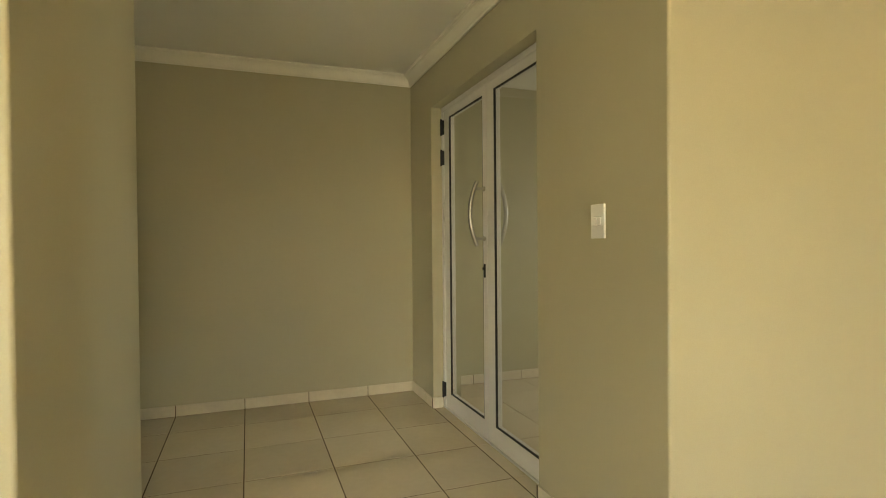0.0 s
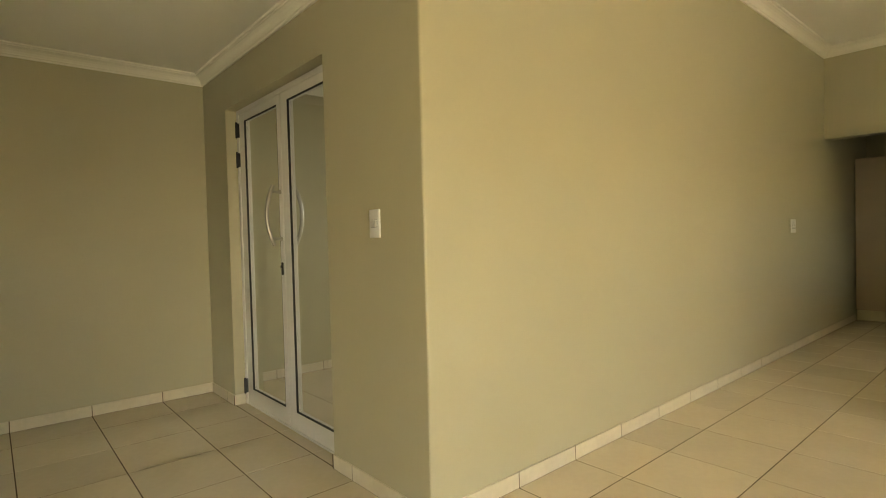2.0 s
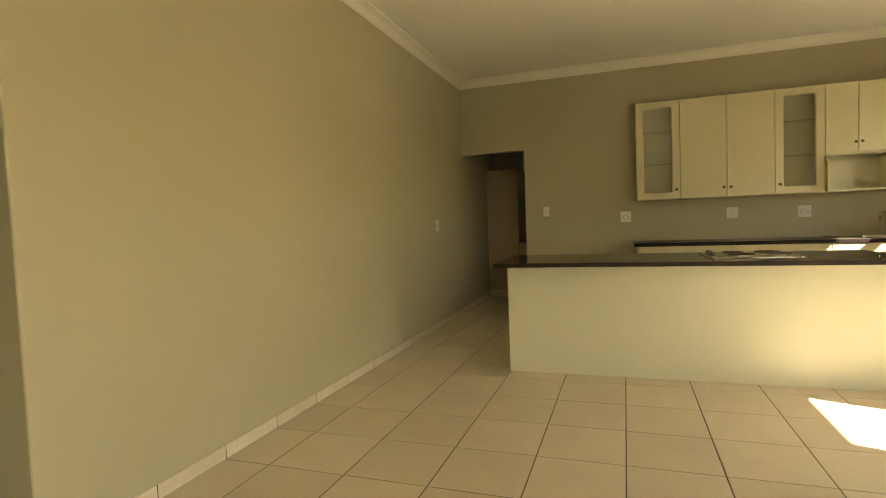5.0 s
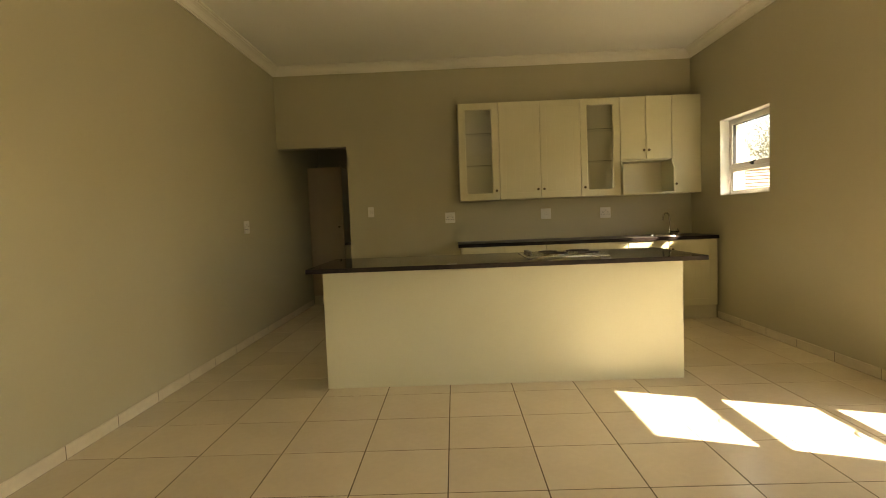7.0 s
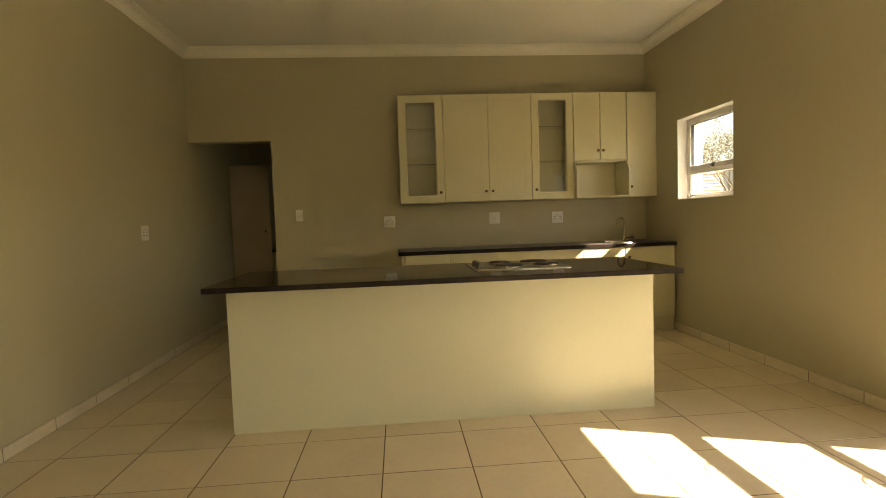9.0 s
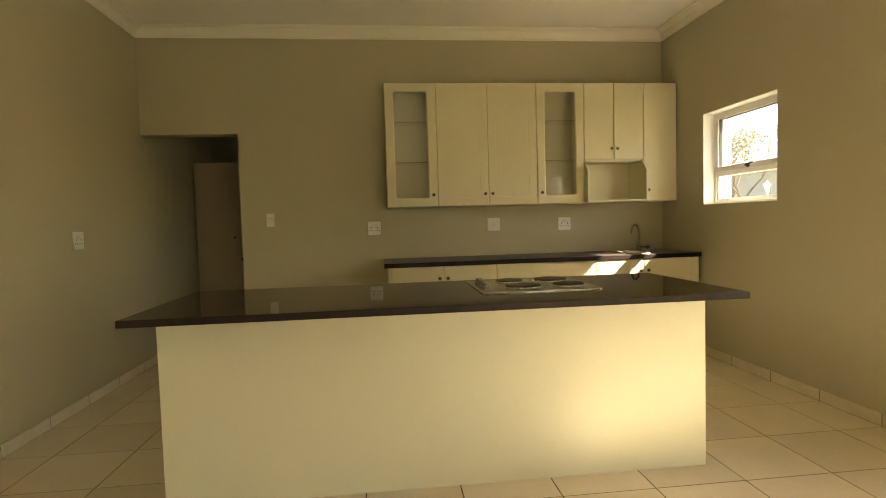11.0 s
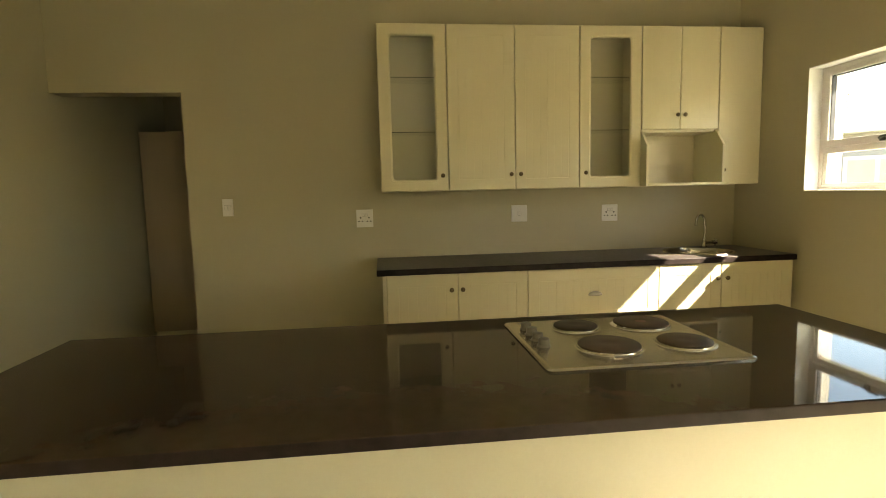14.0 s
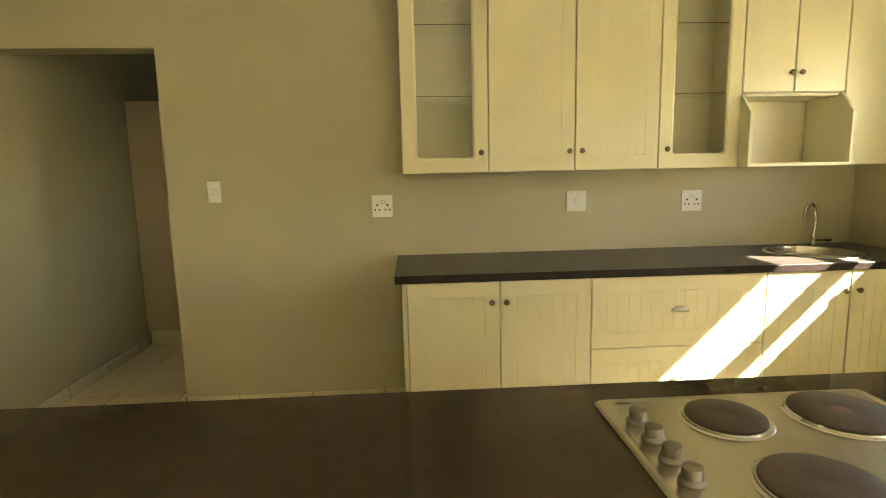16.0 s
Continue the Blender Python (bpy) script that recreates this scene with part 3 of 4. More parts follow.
def door_cabinet(y0, y1, z0, z1, cuts, knobs, label, name="wall_cabinet", x=UX, back=BACK, group="kitchen wall cabinets", plinth=0.0, relief=1.0, front=None):
    """A closed cabinet; cuts are the doors' edges along y."""
    cab = thing(name, ((x + back) / 2, (y0 + y1) / 2, z0 - plinth), label, "cabinet", group)
    o = Vector(cab.location)

    def at(bm):
        bmesh.ops.translate(bm, verts=bm.verts, vec=-o)
        return bm
    part("body", at(boxes((x + 0.019, y0 + 0.0015, z0, back - 0.001, y1 - 0.0015, z1))), CARCASS, cab)
    doors = []
    for a, b in zip(cuts, cuts[1:]):
        doors.append(part("door", at(panel_front(bmesh.new(), x, min(a, b) + 0.003, max(a, b) - 0.003, z0 + 0.002, z1 - 0.002, relief)), front or CREAM, cab))
    for ky, kz, which in knobs:
        bm = lathe(bmesh.new(), [(0.006, 0.0), (0.006, -0.010), (0.013, -0.015), (0.0150, -0.020), (0.013, -0.025), (0.007, -0.027), (0.0025, -0.0285)], (x, ky, kz), "x", 16)
        part("knob", at(bm), BRASS, doors[which], "antique brass knob", True)
    if plinth:
        part("plinth", at(boxes((x + 0.05, y0 + 0.0015, z0 - plinth, x + 0.068, y1 - 0.0015, z0 - 0.001))), CARCASS, cab, "recessed kick board")
    return cab


glass_cabinet(-0.012, 0.451, 0.029)
door_cabinet(-0.940, -0.012, UZ0, UZ1, [-0.012, -0.480, -0.940], [(-0.447, UZ0 + 0.105, 0), (-0.515, UZ0 + 0.105, 1)], "cream wall cabinet with two grooved doors and brass knobs", relief=0.6)
glass_cabinet(-1.394, -0.940, -0.982)
door_cabinet(-1.976, -1.394, 1.780, UZ1, [-1.394, -1.684, -1.976], [(-1.656, 1.882, 0), (-1.712, 1.882, 1)], "short cream wall cabinet above an open niche", relief=0.12)
door_cabinet(-2.306, -1.976, UZ0, UZ1, [-1.976, -2.306], [(-2.016, UZ0 + 0.105, 0)], "narrow cream wall cabinet in the corner", relief=0.12)


def open_niche():
    y0, y1, z0, z1 = -1.974, -1.390, UZ0, 1.778
    shelf = thing("niche_shelf", (7.2, (y0 + y1) / 2, z0), "open cream box niche with slanted side panels", "shelf")
    o = Vector(shelf.location)

    def at(bm):
        bmesh.ops.translate(bm, verts=bm.verts, vec=-o)
        return bm
    xf = 7.03
    for a, b in ((y0, y0 + 0.018), (y1 - 0.018, y1)):
        bm = bmesh.new()
        prof = [(xf, z0), (BACK - 0.001, z0), (BACK - 0.001, z1), (UX + 0.004, z1), (xf, z1 - 0.11)]
        lo = [bm.verts.new((x, a, z)) for x, z in prof]
        hi = [bm.verts.new((x, b, z)) for x, z in prof]
        bm.faces.new(lo)
        bm.faces.new(hi[::-1])
        for k in range(len(prof)):
            bm.faces.new((lo[k], lo[(k + 1) % 5], hi[(k + 1) % 5], hi[k]))
        bmesh.ops.bevel(bm, geom=list(bm.edges), offset=0.0015, segments=1, affect="EDGES")
        part("side_panel", at(bm), CREAM, shelf)
    part("bottom", at(boxes((xf, y0 + 0.018, z0, BACK - 0.001, y1 - 0.018, z0 + 0.018, 0.0015))), CREAM, shelf)
    part("top", at(boxes((UX + 0.02, y0 + 0.018, z1 - 0.016, BACK - 0.001, y1 - 0.018, z1, 0.0015))), CARCASS, shelf)
    part("back", at(boxes((BACK - 0.008, y0 + 0.018, z0 + 0.018, BACK - 0.001, y1 - 0.018, z1 - 0.016))), CARCASS, shelf)


open_niche()

# base units
LX, LZ0, LZ1 = 6.732, 0.145, 0.868
EDGE_Y = 0.462
door_units = [
    (-0.456, 0.440, [0.440, -0.006, -0.456], [(0.035, 0.766, 0), (-0.035, 0.766, 1)], "cream base cabinet with two grooved doors and brass knobs"),
    (-2.300, -1.335, [-1.335, -1.772, -2.280], [(-1.737, 0.766, 0), (-1.806, 0.766, 1)], "cream sink cabinet with two doors, partly sunlit"),
]
for y0, y1, cuts, knobs, label in door_units:
    door_cabinet(y0, y1, LZ0, LZ1, cuts, knobs, label, "base_cabinet", LX, BACK, "kitchen base cabinets", LZ0)

drawers = thing("drawer_unit", (7.1, -0.9, 0), "cream drawer unit with two wide grooved drawers", "cabinet", "kitchen base cabinets")
o = Vector(drawers.location)
bm = boxes((LX + 0.019, -1.333, LZ0, BACK - 0.001, -0.458, LZ1))
bmesh.ops.translate(bm, verts=bm.verts, vec=-o)
part("body", bm, CARCASS, drawers)
for za, zb in ((LZ0 + 0.002, 0.508), (0.512, LZ1 - 0.002)):
    bm = panel_front(bmesh.new(), LX, -1.3328, -0.4582, za, zb)
    bmesh.ops.translate(bm, verts=bm.verts, vec=-o)
    front = part("drawer_front", bm, CREAM, drawers)
    h = cup_pull(front, LX - o.x, -0.90 - o.y, (za + zb) / 2 - o.z)
bm = boxes((LX + 0.05, -1.333, 0, LX + 0.068, -0.458, LZ0 - 0.001))
bmesh.ops.translate(bm, verts=bm.verts, vec=-o)
part("plinth", bm, CARCASS, drawers, "recessed kick board")
bm = boxes((LX + 0.004, 0.4405, 0.0, BACK - 0.001, EDGE_Y, LZ1, 0.0015))
tagged(new("end_panel", mesh_of("end_panel", bm, CARCASS)), "cream end panel at the side of the base cabinets", "panel")

SINK = (7.065, -1.815, 0.235)


def worktop():
    """Dark worktop with a round cut-out for the sink and a rounded front edge."""
    x0, x1, y0, y1, z0, z1 = 6.735, BACK - 0.001, RIGHT + 0.002, 0.497, 0.869, 0.905
    cx, cy, r = SINK[0], SINK[1], SINK[2] - 0.012
    bm = bmesh.new()
    n = 48
    for z, flip in ((z1, False), (z0, True)):
        ring, out = [], []
        for k in range(n):
            a = 2 * math.pi * (k + 0.5) / n
            dx, dy = math.cos(a), math.sin(a)
            ring.append(bm.verts.new((cx + r * dx, cy + r * dy, z)))
            s = min((x1 - cx) / dx if dx > 0 else (x0 - cx) / dx, 0.44 / abs(dy))
            out.append(bm.verts.new((cx + s * dx, cy + s * dy, z)))
        for k in range(n):
            f = (ring[k], out[k], out[(k + 1) % n], ring[(k + 1) % n])
            bm.faces.new(f[::-1] if flip else f)
        if z == z1:
            top_ring, top_out = ring, out
        else:
            for k in range(n):
                bm.faces.new((top_ring[k], top_ring[(k + 1) % n], ring[(k + 1) % n], ring[k]))
                if abs(out[k].co.x - x0) < 1e-6 and abs(out[(k + 1) % n].co.x - x0) < 1e-6:
                    bm.faces.new((top_out[k], top_out[(k + 1) % n], out[(k + 1) % n], out[k]))
    # square corners of the cut-out field are filled by its own outline; the rest of the top is plain
    for sx, sy in ((1, 1), (1, -1), (-1, 1), (-1, -1)):
        ex = x1 if sx > 0 else x0
        corner = (ex, cy + sy * 0.44)
        cand = [v for v in top_out if (v.co.x - cx) * sx > 0 and (v.co.y - cy) * sy > 0]
        onx = [v for v in cand if abs(v.co.x - ex) < 1e-6]
        ony = [v for v in cand if abs(v.co.y - corner[1]) < 1e-6]
        if onx and ony:
            a = max(onx, key=lambda v: abs(v.co.y - cy))
            b = max(ony, key=lambda v: abs(v.co.x - cx))
            bm.faces.new((a, b, bm.verts.new((corner[0], corner[1], z1))))
    box(bm, x0, y0, z0, x1, cy - 0.44, z1)
    box(bm, x0, cy + 0.44, z0, x1, y1, z1)
    # front nosing, proud by 2 mm and rounded
    w = thing("worktop", ((x0 + x1) / 2, (y0 + y1) / 2, z0), "dark brown worktop along the kitchen back wall", "worktop")
    edge = bmesh.new()
    box(edge, x0 - 0.010, y0, z0 - 0.002, x0 - 0.0002, y1, z1 - 0.0004, 0.004, 3)
    for name, piece in (("top", bm), ("front_edge", edge)):
        bmesh.ops.translate(piece, verts=piece.verts, vec=-w.location)
        part(name, piece, LAMINATE if name == "top" else STONE_EDGE, w)
    return w


worktop()


def sink():
    x, y, r = SINK
    s = thing("sink", (x, y, 0.905), "round stainless steel sink let into the worktop", "sink")
    prof = [(r + 0.006, 0.0005), (r + 0.004, 0.004), (r - 0.006, 0.006), (r - 0.016, 0.003), (r - 0.022, -0.010), (r - 0.030, -0.12), (r - 0.06, -0.150), (0.05, -0.156), (0.0, -0.157)]
    bm = bmesh.new()
    seg = 48
    rings = [[bm.verts.new((q * math.cos(2 * math.pi * k / seg), q * math.sin(2 * math.pi * k / seg), h)) for k in range(seg)] for q, h in prof[:-1]]
    for a, b in zip(rings, rings[1:]):
        for k in range(seg):
            bm.faces.new((a[k], a[(k + 1) % seg], b[(k + 1) % seg], b[k]))
    bm.faces.new(rings[-1])
    part("bowl", bm, STEEL, s, smooth=True)
    part("drain", lathe(bmesh.new(), [(0.04, -0.156), (0.036, -0.151), (0.012, -0.153)], (0, 0, 0), "z", 24), CHROME, s, "chrome drain", True)


sink()


def tap():
    t = thing("kitchen_tap", (7.315, -2.015, 0.905), "chrome swan-neck kitchen tap beside the sink", "tap")
    part("base", lathe(bmesh.new(), [(0.024, 0.0), (0.024, 0.005), (0.016, 0.010), (0.0135, 0.025), (0.0145, 0.045), (0.0135, 0.062), (0.010, 0.068)], (0, 0, 0), "z", 20), CHROME, t, smooth=True)
    ux, uy, r = -0.35, 0.94, 0.046
    pts = [(0, 0, 0.06), (-0.012 * ux, -0.012 * uy, 0.11), (-0.010 * ux, -0.010 * uy, 0.16), (0, 0, 0.20)]
    for k in range(1, 13):
        a = radians(15 * k)
        reach = r * (1 - math.cos(a))
        pts.append((ux * reach, uy * reach, 0.20 + 1.15 * r * math.sin(a)))
    pts.append((ux * 2.1 * r, uy * 2.1 * r, 0.165))
    part("spout", tube(bmesh.new(), pts, 0.0092, 12), CHROME, t, smooth=True)
    bm = tube(bmesh.new(), [(0, 0, 0.035), (0, -0.075, 0.035)], 0.010, 12)
    tube(bm, [(0, -0.070, 0.035), (0, -0.108, 0.036)], 0.015, 12)
    for a in (0, 90, 180, 270):
        c, s_ = math.cos(radians(a)), math.sin(radians(a))
        tube(bm, [(0, -0.094, 0.036), (0.03 * c, -0.094, 0.036 + 0.03 * s_)], 0.005, 8)
    part("valve_handle", bm, CHROME, t, "chrome cross handle", True)


tap()

# ---- island ----
IX, IY0, IY1, IH = 4.73, -1.062, 1.487, 0.856
island = thing("kitchen_island", (5.05, 0.21, 0), "cream panelled kitchen island with a plain front", "kitchen island")
o = Vector(island.location)


def local(bm, off):
    bmesh.ops.translate(bm, verts=bm.verts, vec=-off)
    return bm


part("front_panel", local(boxes((IX, IY0, 0.0, IX + 0.018, IY1, IH, 0.0015)), o), PANEL, island, "plain cream front panel")
part("side_panel", local(boxes((IX + 0.0185, IY1 - 0.018, 0.0, 5.34, IY1, IH, 0.0015)), o), PANEL, island)
part("side_panel", local(boxes((IX + 0.0185, IY0, 0.0, 5.34, IY0 + 0.018, IH, 0.0015)), o), PANEL, island)
part("body", local(boxes((IX + 0.02, IY0 + 0.019, 0.14, 5.32, IY1 - 0.019, IH - 0.001)), o), CARCASS, island)
part("plinth", local(boxes((5.26, IY0 + 0.019, 0.0, 5.275, IY1 - 0.019, 0.139)), o), CARCASS, island)
n = 6
w = (IY1 - IY0 - 0.04) / n
for k in range(n):
    bm = panel_front(bmesh.new(), 0.0, IY0 + 0.02 + k * w + 0.002, IY0 + 0.02 + (k + 1) * w - 0.002, 0.142, IH - 0.004)
    bmesh.ops.scale(bm, verts=bm.verts, vec=(-1, 1, 1))
    bmesh.ops.translate(bm, verts=bm.verts, vec=(5.339, 0, 0))
    part("door", local(bm, o), CREAM, island)
TX0, TX1, TY0, TY1, TZ0, TZ1 = 4.512, 5.438, -1.140, 1.548, 0.857, 0.888
bm = bmesh.new()
box(bm, TX0, TY0, TZ0, TX1, TY1, TZ1, 0.004, 3)
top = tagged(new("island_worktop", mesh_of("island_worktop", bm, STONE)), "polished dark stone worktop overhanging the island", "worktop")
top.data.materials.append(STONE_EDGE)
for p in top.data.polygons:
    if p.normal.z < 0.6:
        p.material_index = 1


def hob():
    x0, x1, y0, y1, z = 4.806, 5.338, -0.582, 0.024, TZ1
    h = thing("hob", ((x0 + x1) / 2, (y0 + y1) / 2, z), "stainless steel electric hob with four solid plates", "hob")
    o = Vector(h.location)
    bm = bmesh.new()
    w, d = x1 - x0, y1 - y0
    rings = []
    for grow, zz in ((0, 0.0003), (0, 0.004), (-0.006, 0.008), (-0.014, 0.0085), (-0.020, 0.0065)):
        rings.append([bm.verts.new((u, v, zz)) for u, v in outline(w + 2 * grow, d + 2 * grow, max(0.004, 0.022 + grow), 5)])
    k = len(rings[0])
    for a, b in zip(rings, rings[1:]):
        for j in range(k):
            bm.faces.new((a[j], a[(j + 1) % k], b[(j + 1) % k], b[j]))
    bm.faces.new(rings[-1])
    part("steel_top", bm, STEEL, h, "brushed stainless steel surface", True)
    for px, py, r, dot in ((5.222, -0.205, 0.074, False), (5.218, -0.440, 0.092, True), (4.985, -0.222, 0.092, False), (4.980, -0.462, 0.080, False)):
        cx, cy = px - o.x, py - o.y
        ring = part("trim_ring", lathe(bmesh.new(), [(r + 0.012, 0.0066), (r + 0.009, 0.0080), (r + 0.0055, 0.0086), (r + 0.0045, 0.0120), (r + 0.0010, 0.0128), (r - 0.002, 0.010)], (cx, cy, 0), "z", 40), TRIM_STEEL, h, "worn chrome trim ring", True)
        plate = part("plate", lathe(bmesh.new(), [(r, 0.009), (r, 0.0165), (r - 0.003, 0.0182), (0.022, 0.0182), (0.020, 0.0179)], (cx, cy, 0), "z", 40), IRON, h, "dark cast iron plate", True)
        if dot:
            part("red_mark", lathe(bmesh.new(), [(0.018, 0.0178), (0.018, 0.0183), (0.016, 0.0184)], (cx, cy, 0), "z", 20), RED, plate, "worn red centre mark")
    for kx in (5.232, 5.163, 5.094, 5.027):
        cx, cy = kx - o.x, -0.033 - o.y
        bm = lathe(bmesh.new(), [(0.022, 0.0066), (0.0215, 0.0095), (0.0188, 0.0130), (0.0176, 0.0140), (0.0170, 0.0290), (0.0155, 0.0312), (0.013, 0.0317)], (cx, cy, 0), "z", 24)
        box(bm, cx - 0.0015, cy - 0.017, 0.0313, cx + 0.0015, cy + 0.0, 0.0321)
        part("control_knob", bm, KNOB_STEEL, h, "satin metal control knob", True)
    bm = lathe(bmesh.new(), [(0.0115, 0.0066), (0.0122, 0.0072), (0.0136, 0.0072), (0.014, 0.0066)], (0, 0, 0), "z", 24)
    bmesh.ops.scale(bm, verts=bm.verts, vec=(0.55, 1.25, 1))
    bmesh.ops.translate(bm, verts=bm.verts, vec=(5.312 - o.x, -0.037 - o.y, 0))
    part("maker_badge", bm, KNOB_STEEL, h, "small oval badge")


hob()


# ---- switches and sockets ----
def wall_plate(name, centre, normal, w, h, kind, label):
    """A plastic plate; local x is the way out of the wall, local y along the wall."""
    p = thing(name, centre, label, name.split("_")[-1], "wall plates")
    p.rotation_euler = (0, 0, math.atan2(normal[1], normal[0]))
    box_bm = bmesh.new()
    box(box_bm, 0.0, -w / 2, -h / 2, 0.009, w / 2, h / 2, 0.003, 3)
    part("plate", box_bm, PLASTIC, p, smooth=True)
    if kind == "rockers":
        for dy in (-0.012, 0.012):
            part("rocker_gap_shade", boxes((0.0085, dy - 0.0107, -0.0172, 0.0094, dy + 0.0107, 0.0172)), GAP_SHADE, p)
            bm = bmesh.new()
            box(bm, 0.008, dy - 0.0095, -0.016, 0.0125, dy + 0.0095, 0.016, 0.002)
            part("rocker", bm, PLASTIC, p)
    elif kind == "single":
        bm = bmesh.new()
        box(bm, 0.008, -0.014, -0.016, 0.0125, 0.014, 0.016, 0.002)
        part("rocker", bm, PLASTIC, p)
    elif kind == "isolator":
        part("rocker_gap_shade", boxes((0.0085, -0.0125, -0.0155, 0.0094, 0.0125, 0.0115)), GAP_SHADE, p)
        bm = bmesh.new()
        box(bm, 0.008, -0.011, -0.014, 0.013, 0.011, 0.010, 0.002)
        part("rocker", bm, PLASTIC, p)
    else:
        for dy in (-0.011, 0.011):
            part("rocker_gap_shade", boxes((0.0085, dy - 0.0092, 0.0148, 0.0094, dy + 0.0092, 0.0352)), GAP_SHADE, p)
            bm = bmesh.new()
            box(bm, 0.008, dy - 0.008, 0.016, 0.0125, dy + 0.008, 0.034, 0.002)
            part("rocker", bm, PLASTIC, p)
        for dy in (-0.03, 0.03):
            for hy, hz, r in ((dy, 0.006, 0.0062), (dy - 0.0125, -0.021, 0.0050), (dy + 0.0125, -0.021, 0.0050)):
                part("pin_hole", lathe(bmesh.new(), [(r, 0.0085), (r, 0.0094)], (0, hy, hz), "x", 12), DARK, p, "dark pin hole")
    return p


wall_plate("light_switch", (CORNER, 2.981, 1.233), (-1, 0), 0.078, 0.125, "rockers", "white two-rocker light switch by the glazed door")
wall_plate("light_switch", (BACK, 1.534, 1.303), (-1, 0), 0.073, 0.122, "rockers", "white two-rocker light switch by the passage")
wall_plate("power_socket", (BACK, 0.579, 1.199), (-1, 0), 0.120, 0.128, "socket", "white double power socket on the kitchen wall")
wall_plate("isolator_switch", (BACK, -0.573, 1.203), (-1, 0), 0.120, 0.124, "isolator", "white stove isolator switch above the worktop")
wall_plate("power_socket", (BACK, -1.283, 1.189), (-1, 0), 0.124, 0.126, "socket", "white double power socket above the worktop")
wall_plate("power_socket", (6.31, LEFT, 1.182), (0, -1), 0.125, 0.128, "socket", "white double power socket on the plain side wall")

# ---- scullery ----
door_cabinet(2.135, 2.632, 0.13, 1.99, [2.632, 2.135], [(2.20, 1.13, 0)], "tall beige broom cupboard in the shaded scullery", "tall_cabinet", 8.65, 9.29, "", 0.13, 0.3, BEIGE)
door_cabinet(0.4, 2.13, 0.13, 0.855, [2.13, 1.70, 1.27, 0.84, 0.4], [(1.74, 0.76, 0), (1.66, 0.76, 1)], "cream scullery base cabinet in shade", "base_cabinet", 8.66, 9.29, "", 0.13)
bm = bmesh.new()
box(bm, 8.60, 0.4, 0.858, 9.295, 2.13, 0.895, 0.005, 3)
tagged(new("scullery_worktop", mesh_of("scullery_worktop", bm, LAMINATE)), "dark worktop in the shaded scullery", "worktop")

# ---- outside ----
bm = bmesh.new()
bmesh.ops.create_grid(bm, x_segments=2, y_segments=2, size=1500)
bmesh.ops.translate(bm, verts=bm.verts, vec=(0, 0, -0.35))
structure("ground", bm, GRASS, "dry lawn and open ground outside", "ground")


# whitish reflection painted into the pane colour
HOUSE_PANE = material("pale_reflection_pane", (0.40, 0.38, 0.33), (0.52, 0.50, 0.45), 0.1, scale=2, fine=20, bump=0.0)


def tree(at, height, seed, label):
    rng = random.Random(seed)
    t = thing("tree", at, label, "tree")
    bm = bmesh.new()
    tips = []

    def grow(p, d, length, r, depth):
        pts, rad = [p], [r]
        for k in range(3):
            d = (d + Vector((rng.uniform(-0.22, 0.22), rng.uniform(-0.22, 0.22), rng.uniform(-0.05, 0.15)))).normalized()
            p = p + d * length / 3
            pts.append(p)
            rad.append(r * (1 - 0.15 * (k + 1)))
        tube(bm, pts, rad, 6 if depth < 2 else 4)
        if depth >= 5:
            tips.append(p)
            return
        if depth >= 3:
            tips.append(p)
        for _ in range(3 if depth < 3 else 2):
            side = Vector((rng.uniform(-1, 1), rng.uniform(-1, 1), rng.uniform(-0.1, 0.8))).normalized()
            grow(p, (d * 0.55 + side * 0.7).normalized(), length * rng.uniform(0.62, 0.8), r * 0.55, depth + 1)

    grow(Vector((0, 0, 0)), Vector((0, 0, 1)), height * 0.26, 0.07, 0)
    part("trunk", bm, BARK, t, "grey branching trunk")
    lm = bmesh.new()
    for p in tips:
        for _ in range(56):
            c = p + Vector((rng.gauss(0, 0.17), rng.gauss(0, 0.17), rng.gauss(0, 0.16)))
            a = Vector((rng.uniform(-1, 1), rng.uniform(-1, 1), rng.uniform(-1, 1))).normalized() * 0.018
            b = a.orthogonal().normalized() * 0.009
            lm.faces.new([lm.verts.new(c - a), lm.verts.new(c + b), lm.verts.new(c + a), lm.verts.new(c - b)])
    part("crown", lm, LEAF, t, "sparse dry leaves")
    return t


tree((12.7, -6.2, -0.35), 4.8, 4, "half-bare tree with dry olive leaves in the garden")


def garden_lamp():
    g = thing("street_lamp", (13.4, -8.1, -0.35), "white lantern on a thin garden post", "lamp")
    part("post", lathe(bmesh.new(), [(0.05, 0), (0.04, 0.1), (0.022, 0.2), (0.02, 2.05), (0.03, 2.07)], (0, 0, 0), "z", 12), PLASTER_OUT, g, smooth=True)
    part("lantern", lathe(bmesh.new(), [(0.034, 2.07), (0.062, 2.19), (0.066, 2.20)], (0, 0, 0), "z", 6), PLASTER_OUT, g)
    part("cap", lathe(bmesh.new(), [(0.09, 2.20), (0.045, 2.255), (0.011, 2.28), (0.008, 2.31)], (0, 0, 0), "z", 6), PLASTER_OUT, g)


garden_lamp()


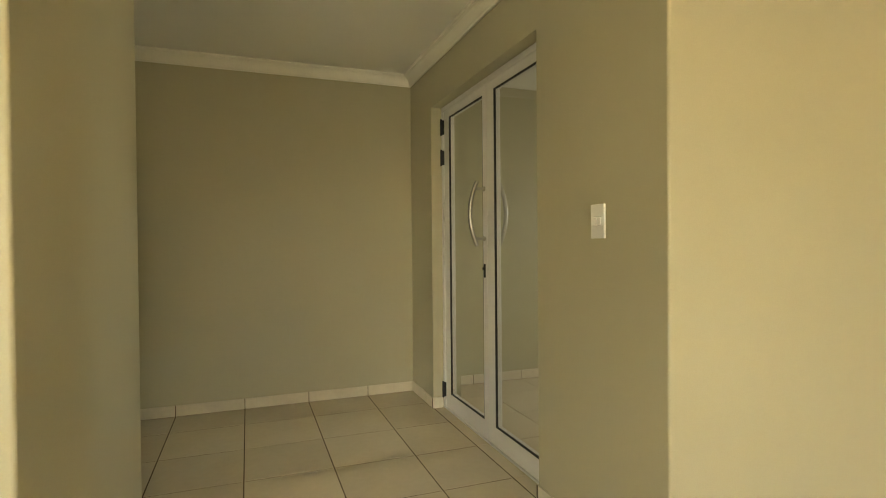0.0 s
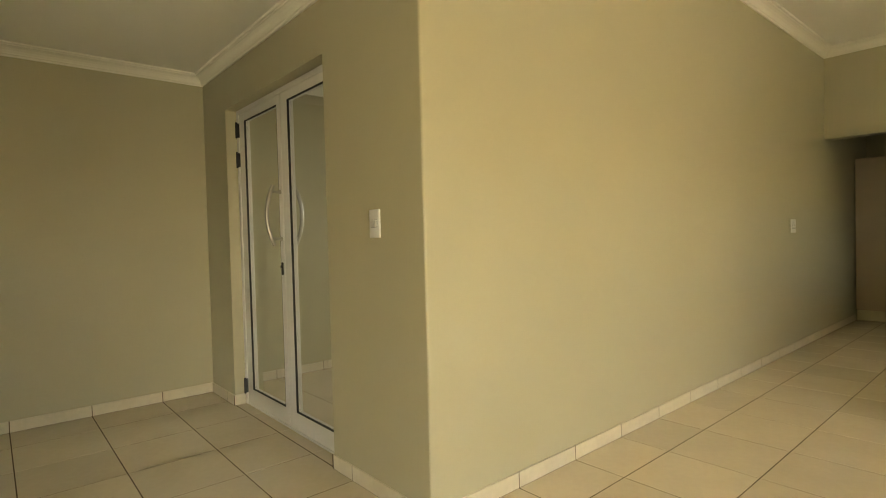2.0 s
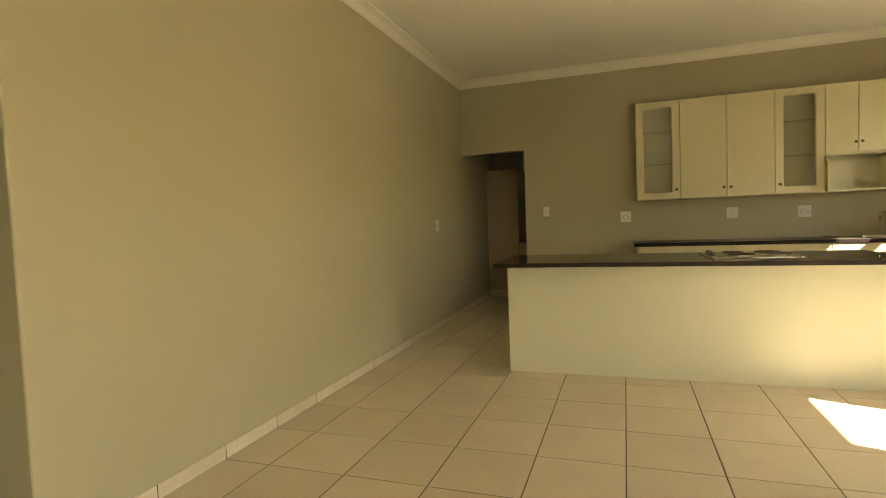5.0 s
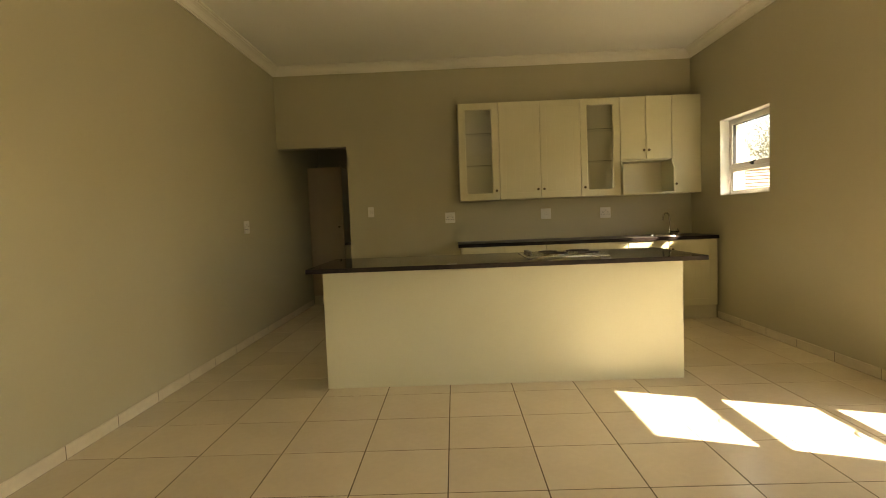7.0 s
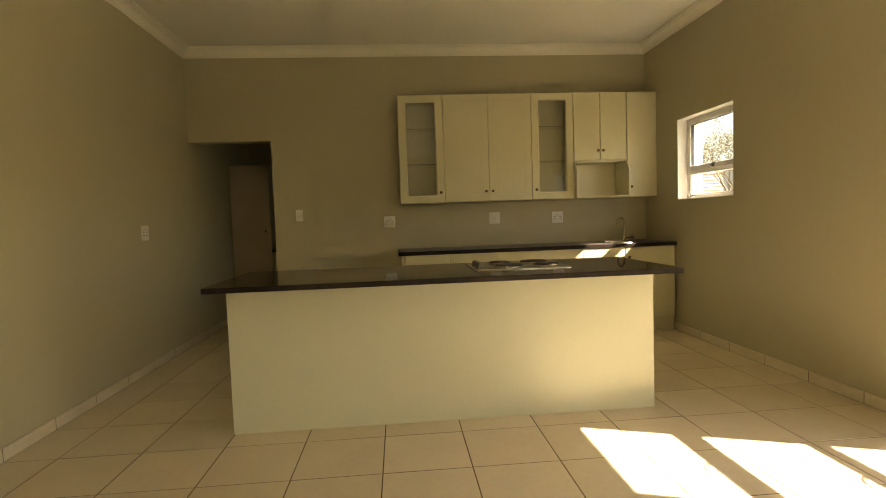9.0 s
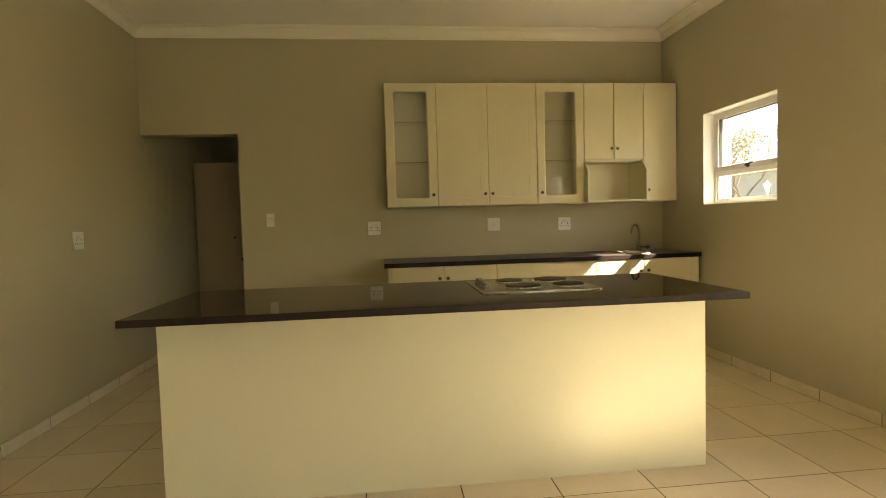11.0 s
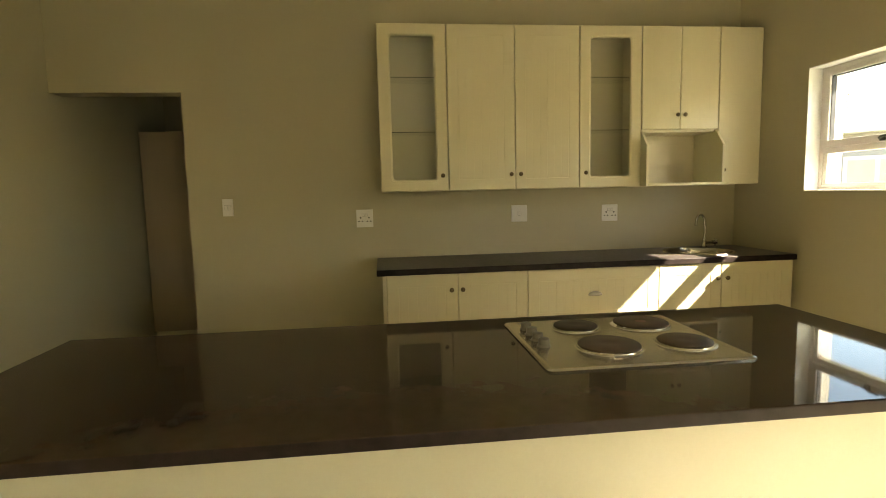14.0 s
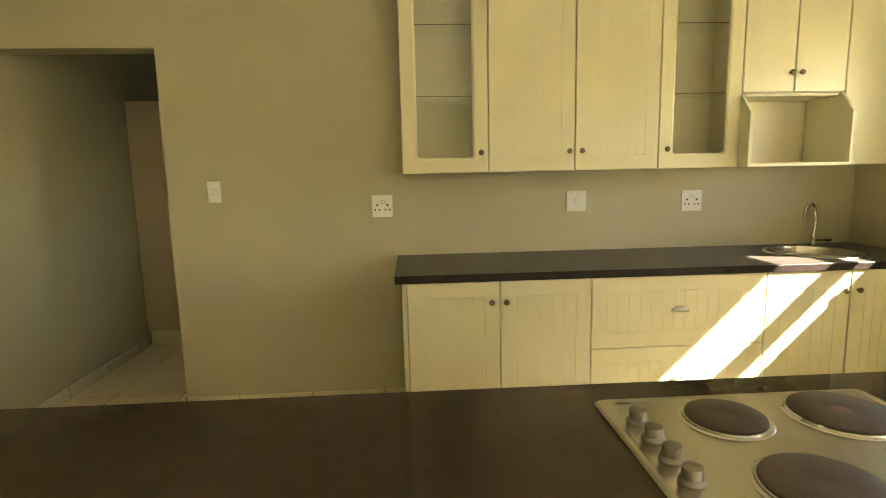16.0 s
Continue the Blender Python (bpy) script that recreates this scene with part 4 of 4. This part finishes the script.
def house(at, turn, w, d, eave, ridge, wall_mat, label, roof_mat=ROOFTILE):
    h = thing("house", at, label, "house")
    h.rotation_euler = (0, 0, radians(turn))
    part("wall", boxes((-w / 2, -d / 2, 0, w / 2, d / 2, eave)), wall_mat, h)
    bm = bmesh.new()
    rise = ridge - eave
    rows = 9
    for s in (-1, 1):
        for k in range(rows):
            u0, u1 = k / rows, (k + 1) / rows + 0.04
            ya, yb = s * (d / 2 + 0.4) * (1 - u0), s * (d / 2 + 0.4) * (1 - u1)
            za, zb = eave - 0.1 + (rise + 0.1) * u0 + 0.05, eave - 0.1 + (rise + 0.1) * u1
            a = [bm.verts.new(v) for v in ((-w / 2 - 0.3, ya, za), (w / 2 + 0.3, ya, za), (w / 2 + 0.3, yb, zb), (-w / 2 - 0.3, yb, zb))]
            b = [bm.verts.new(v.co - Vector((0, 0, 0.06))) for v in a]
            bm.faces.new(a)
            bm.faces.new(b[::-1])
            for j in range(4):
                bm.faces.new((a[j], a[(j + 1) % 4], b[(j + 1) % 4], b[j]))
    part("roof", bm, roof_mat, h, "roof laid in courses")
    for x in (-w * 0.33, -w * 0.05, w * 0.228):
        win = part("window", boxes((x - 0.6, d / 2, 0.9, x + 0.6, d / 2 + 0.04, min(eave - 0.2, 2.3))), PLASTER_OUT, h, "white framed window")
        for k in (-0.28, 0.28):
            part("pane", boxes((x + k - 0.24, d / 2 + 0.04, 0.98, x + k + 0.24, d / 2 + 0.05, min(eave - 0.28, 2.22))), HOUSE_PANE, win)
    part("downpipe", tube(bmesh.new(), [(3.02, d / 2 + 0.06, 0), (3.02, d / 2 + 0.06, 2.22), (2.97, d / 2 + 0.2, 2.42), (2.95, d / 2 + 0.32, eave - 0.12)], 0.045, 8), PLASTER_OUT, h, "white painted downpipe", True)
    return h


# white roof colour stands in for the blown-out light on it
house((14.0, -13.7, -0.35), 38, 9, 6, 2.9, 3.15, GREY_OUT, "grey plastered neighbouring house with a low roof whitened for glare", PLASTER_OUT)
house((22.6, -11.2, -1.5), 61, 6, 6, 2.9, 4.1, PLASTER_OUT, "low white neighbouring house with a clay tile roof")

# ---- floor tiles and skirting ----
PITCH, GX, GY = 0.4385, 4.557, 1.044
floor = structure("floor", boxes((REAR - 0.1, OUT, -0.12, 9.5, FAR + 0.1, -0.0014)), GROUT, "cream ceramic tile floor with dark grout", "floor")


def tile_mesh():
    bm = bmesh.new()
    h, c = PITCH / 2 - 0.0027, 0.0009
    r = [[bm.verts.new((sx * (h - k), sy * (h - k), z)) for sx, sy in ((-1, -1), (1, -1), (1, 1), (-1, 1))] for k, z in ((0, -0.0045), (0, -c), (c, 0.0))]
    for a, b in zip(r, r[1:]):
        for j in range(4):
            bm.faces.new((a[j], a[(j + 1) % 4], b[(j + 1) % 4], b[j]))
    bm.faces.new(r[2])
    return mesh_of("tile", bm, TILE)


tile_data = tile_mesh()
rng = random.Random(7)
fields = ((1.0, 7.45, -2.35, 2.70), (-0.4, 2.1, 2.60, 5.4), (2.0, 3.7, 3.5, 5.4), (7.3, 8.8, 1.7, 2.7))
near, rest = [], []
for i in range(-14, 20):
    for j in range(-10, 12):
        x, y = GX - PITCH * (i + 0.5), GY + PITCH * (j + 0.5)
        if x < REAR - 0.1 or x > 9.3 or y < RIGHT - 0.2 or y > FAR + 0.1:
            continue
        if any(a < x < b and c < y < d for a, b, c, d in fields):
            near.append((x, y))
        else:
            rest.append((x, y))
for x, y in near[:300]:
    ob = new("tile", tile_data)
    ob.parent = floor
    ob.location = (x, y, rng.uniform(-0.0004, 0.0))
    ob.rotation_euler = (rng.gauss(0, 0.0009), rng.gauss(0, 0.0009), rng.choice((0, 1, 2, 3)) * math.pi / 2)
bm = bmesh.new()
for x, y in rest + near[300:]:
    h = PITCH / 2 - 0.0022
    box(bm, x - h, y - h, -0.0045, x + h, y + h, -0.0002)
tagged(part("tile_field", bm, TILE, floor), kind="stuff")

bm = boxes((CORNER, D0, -0.001, CORNER + 0.005, D1, 0.0006))
part("threshold_joint", bm, GROUT, floor)
ys = [D0 + 0.001] + [GY + PITCH * k for k in range(6, 9) if D0 < GY + PITCH * k < D1] + [D1 - 0.001]
for a, b in zip(ys, ys[1:]):
    part("threshold_tile", boxes((CORNER + 0.005, a + 0.002, -0.001, 1.929, b - 0.002, 0.0012)), TILE, floor)

RUNS = (
    ((CORNER, LEFT), (8.64, LEFT), (0, -1)),
    ((CORNER, LEFT - 0.009), (CORNER, D0), (-1, 0)),
    ((CORNER - 0.009, D0), (1.925, D0), (0, 1)),
    ((CORNER, D1), (CORNER, FAR), (-1, 0)),
    ((CORNER - 0.009, D1), (1.925, D1), (0, -1)),
    ((-1.5, FAR), (CORNER, FAR), (0, -1)),
    ((2.06, FAR), (4.6, FAR), (0, -1)),
    ((PIER, LEFT - 0.009), (PIER, PIER_END), (1, 0)),
    ((-1.0, LEFT), (PIER, LEFT), (0, -1)),
    ((BACK, 0.463), (BACK, P0), (-1, 0)),
    ((BACK, P0), (BACK + 0.15, P0), (0, 1)),
    ((GX1, RIGHT), (6.76, RIGHT), (0, 1)),
    ((GX1 + ADDED_DX, RIGHT), (GX0, RIGHT), (0, 1)),
)
SKIRT_H, SKIRT_T = 0.074, 0.009
bm = bmesh.new()
for (xa, ya), (xb, yb), (ox, oy) in RUNS:
    box(bm, min(xa, xb, xa + 0.0078 * ox), min(ya, yb, ya + 0.0078 * oy), 0.0, max(xa, xb, xa + 0.0078 * ox), max(ya, yb, ya + 0.0078 * oy), SKIRT_H - 0.002)
baseboard = structure("baseboard", bm, GROUT, "cream tile skirting with dark joints along the walls", "baseboard")
piece_cache = {}


def skirting(p0, p1, out):
    """Tile strips along a wall, jointed where the floor tiles are."""
    axis = 0 if abs(p1[0] - p0[0]) > abs(p1[1] - p0[1]) else 1
    lo, hi = sorted((p0[axis], p1[axis]))
    org = GX if axis == 0 else GY
    first = math.ceil((lo - org) / PITCH - 1e-6)
    cuts = [lo] + [org + PITCH * k for k in range(first, first + 60) if lo + 0.02 < org + PITCH * k < hi - 0.02] + [hi]
    for a, b in zip(cuts, cuts[1:]):
        w = round(b - a - 0.004, 4)
        if w not in piece_cache:
            bm = bmesh.new()
            box(bm, 0, -w / 2, 0.001, SKIRT_T, w / 2, SKIRT_H, 0.0016, 1)
            piece_cache[w] = mesh_of("skirting_tile", bm, SKIRT)
        ob = new("skirting_tile", piece_cache[w])
        ob.parent = baseboard
        c = (a + b) / 2
        ob.location = (c, p0[1], 0) if axis == 0 else (p0[0], c, 0)
        ob.rotation_euler = (0, 0, math.atan2(out[1], out[0]))


for run in RUNS:
    skirting(*run)
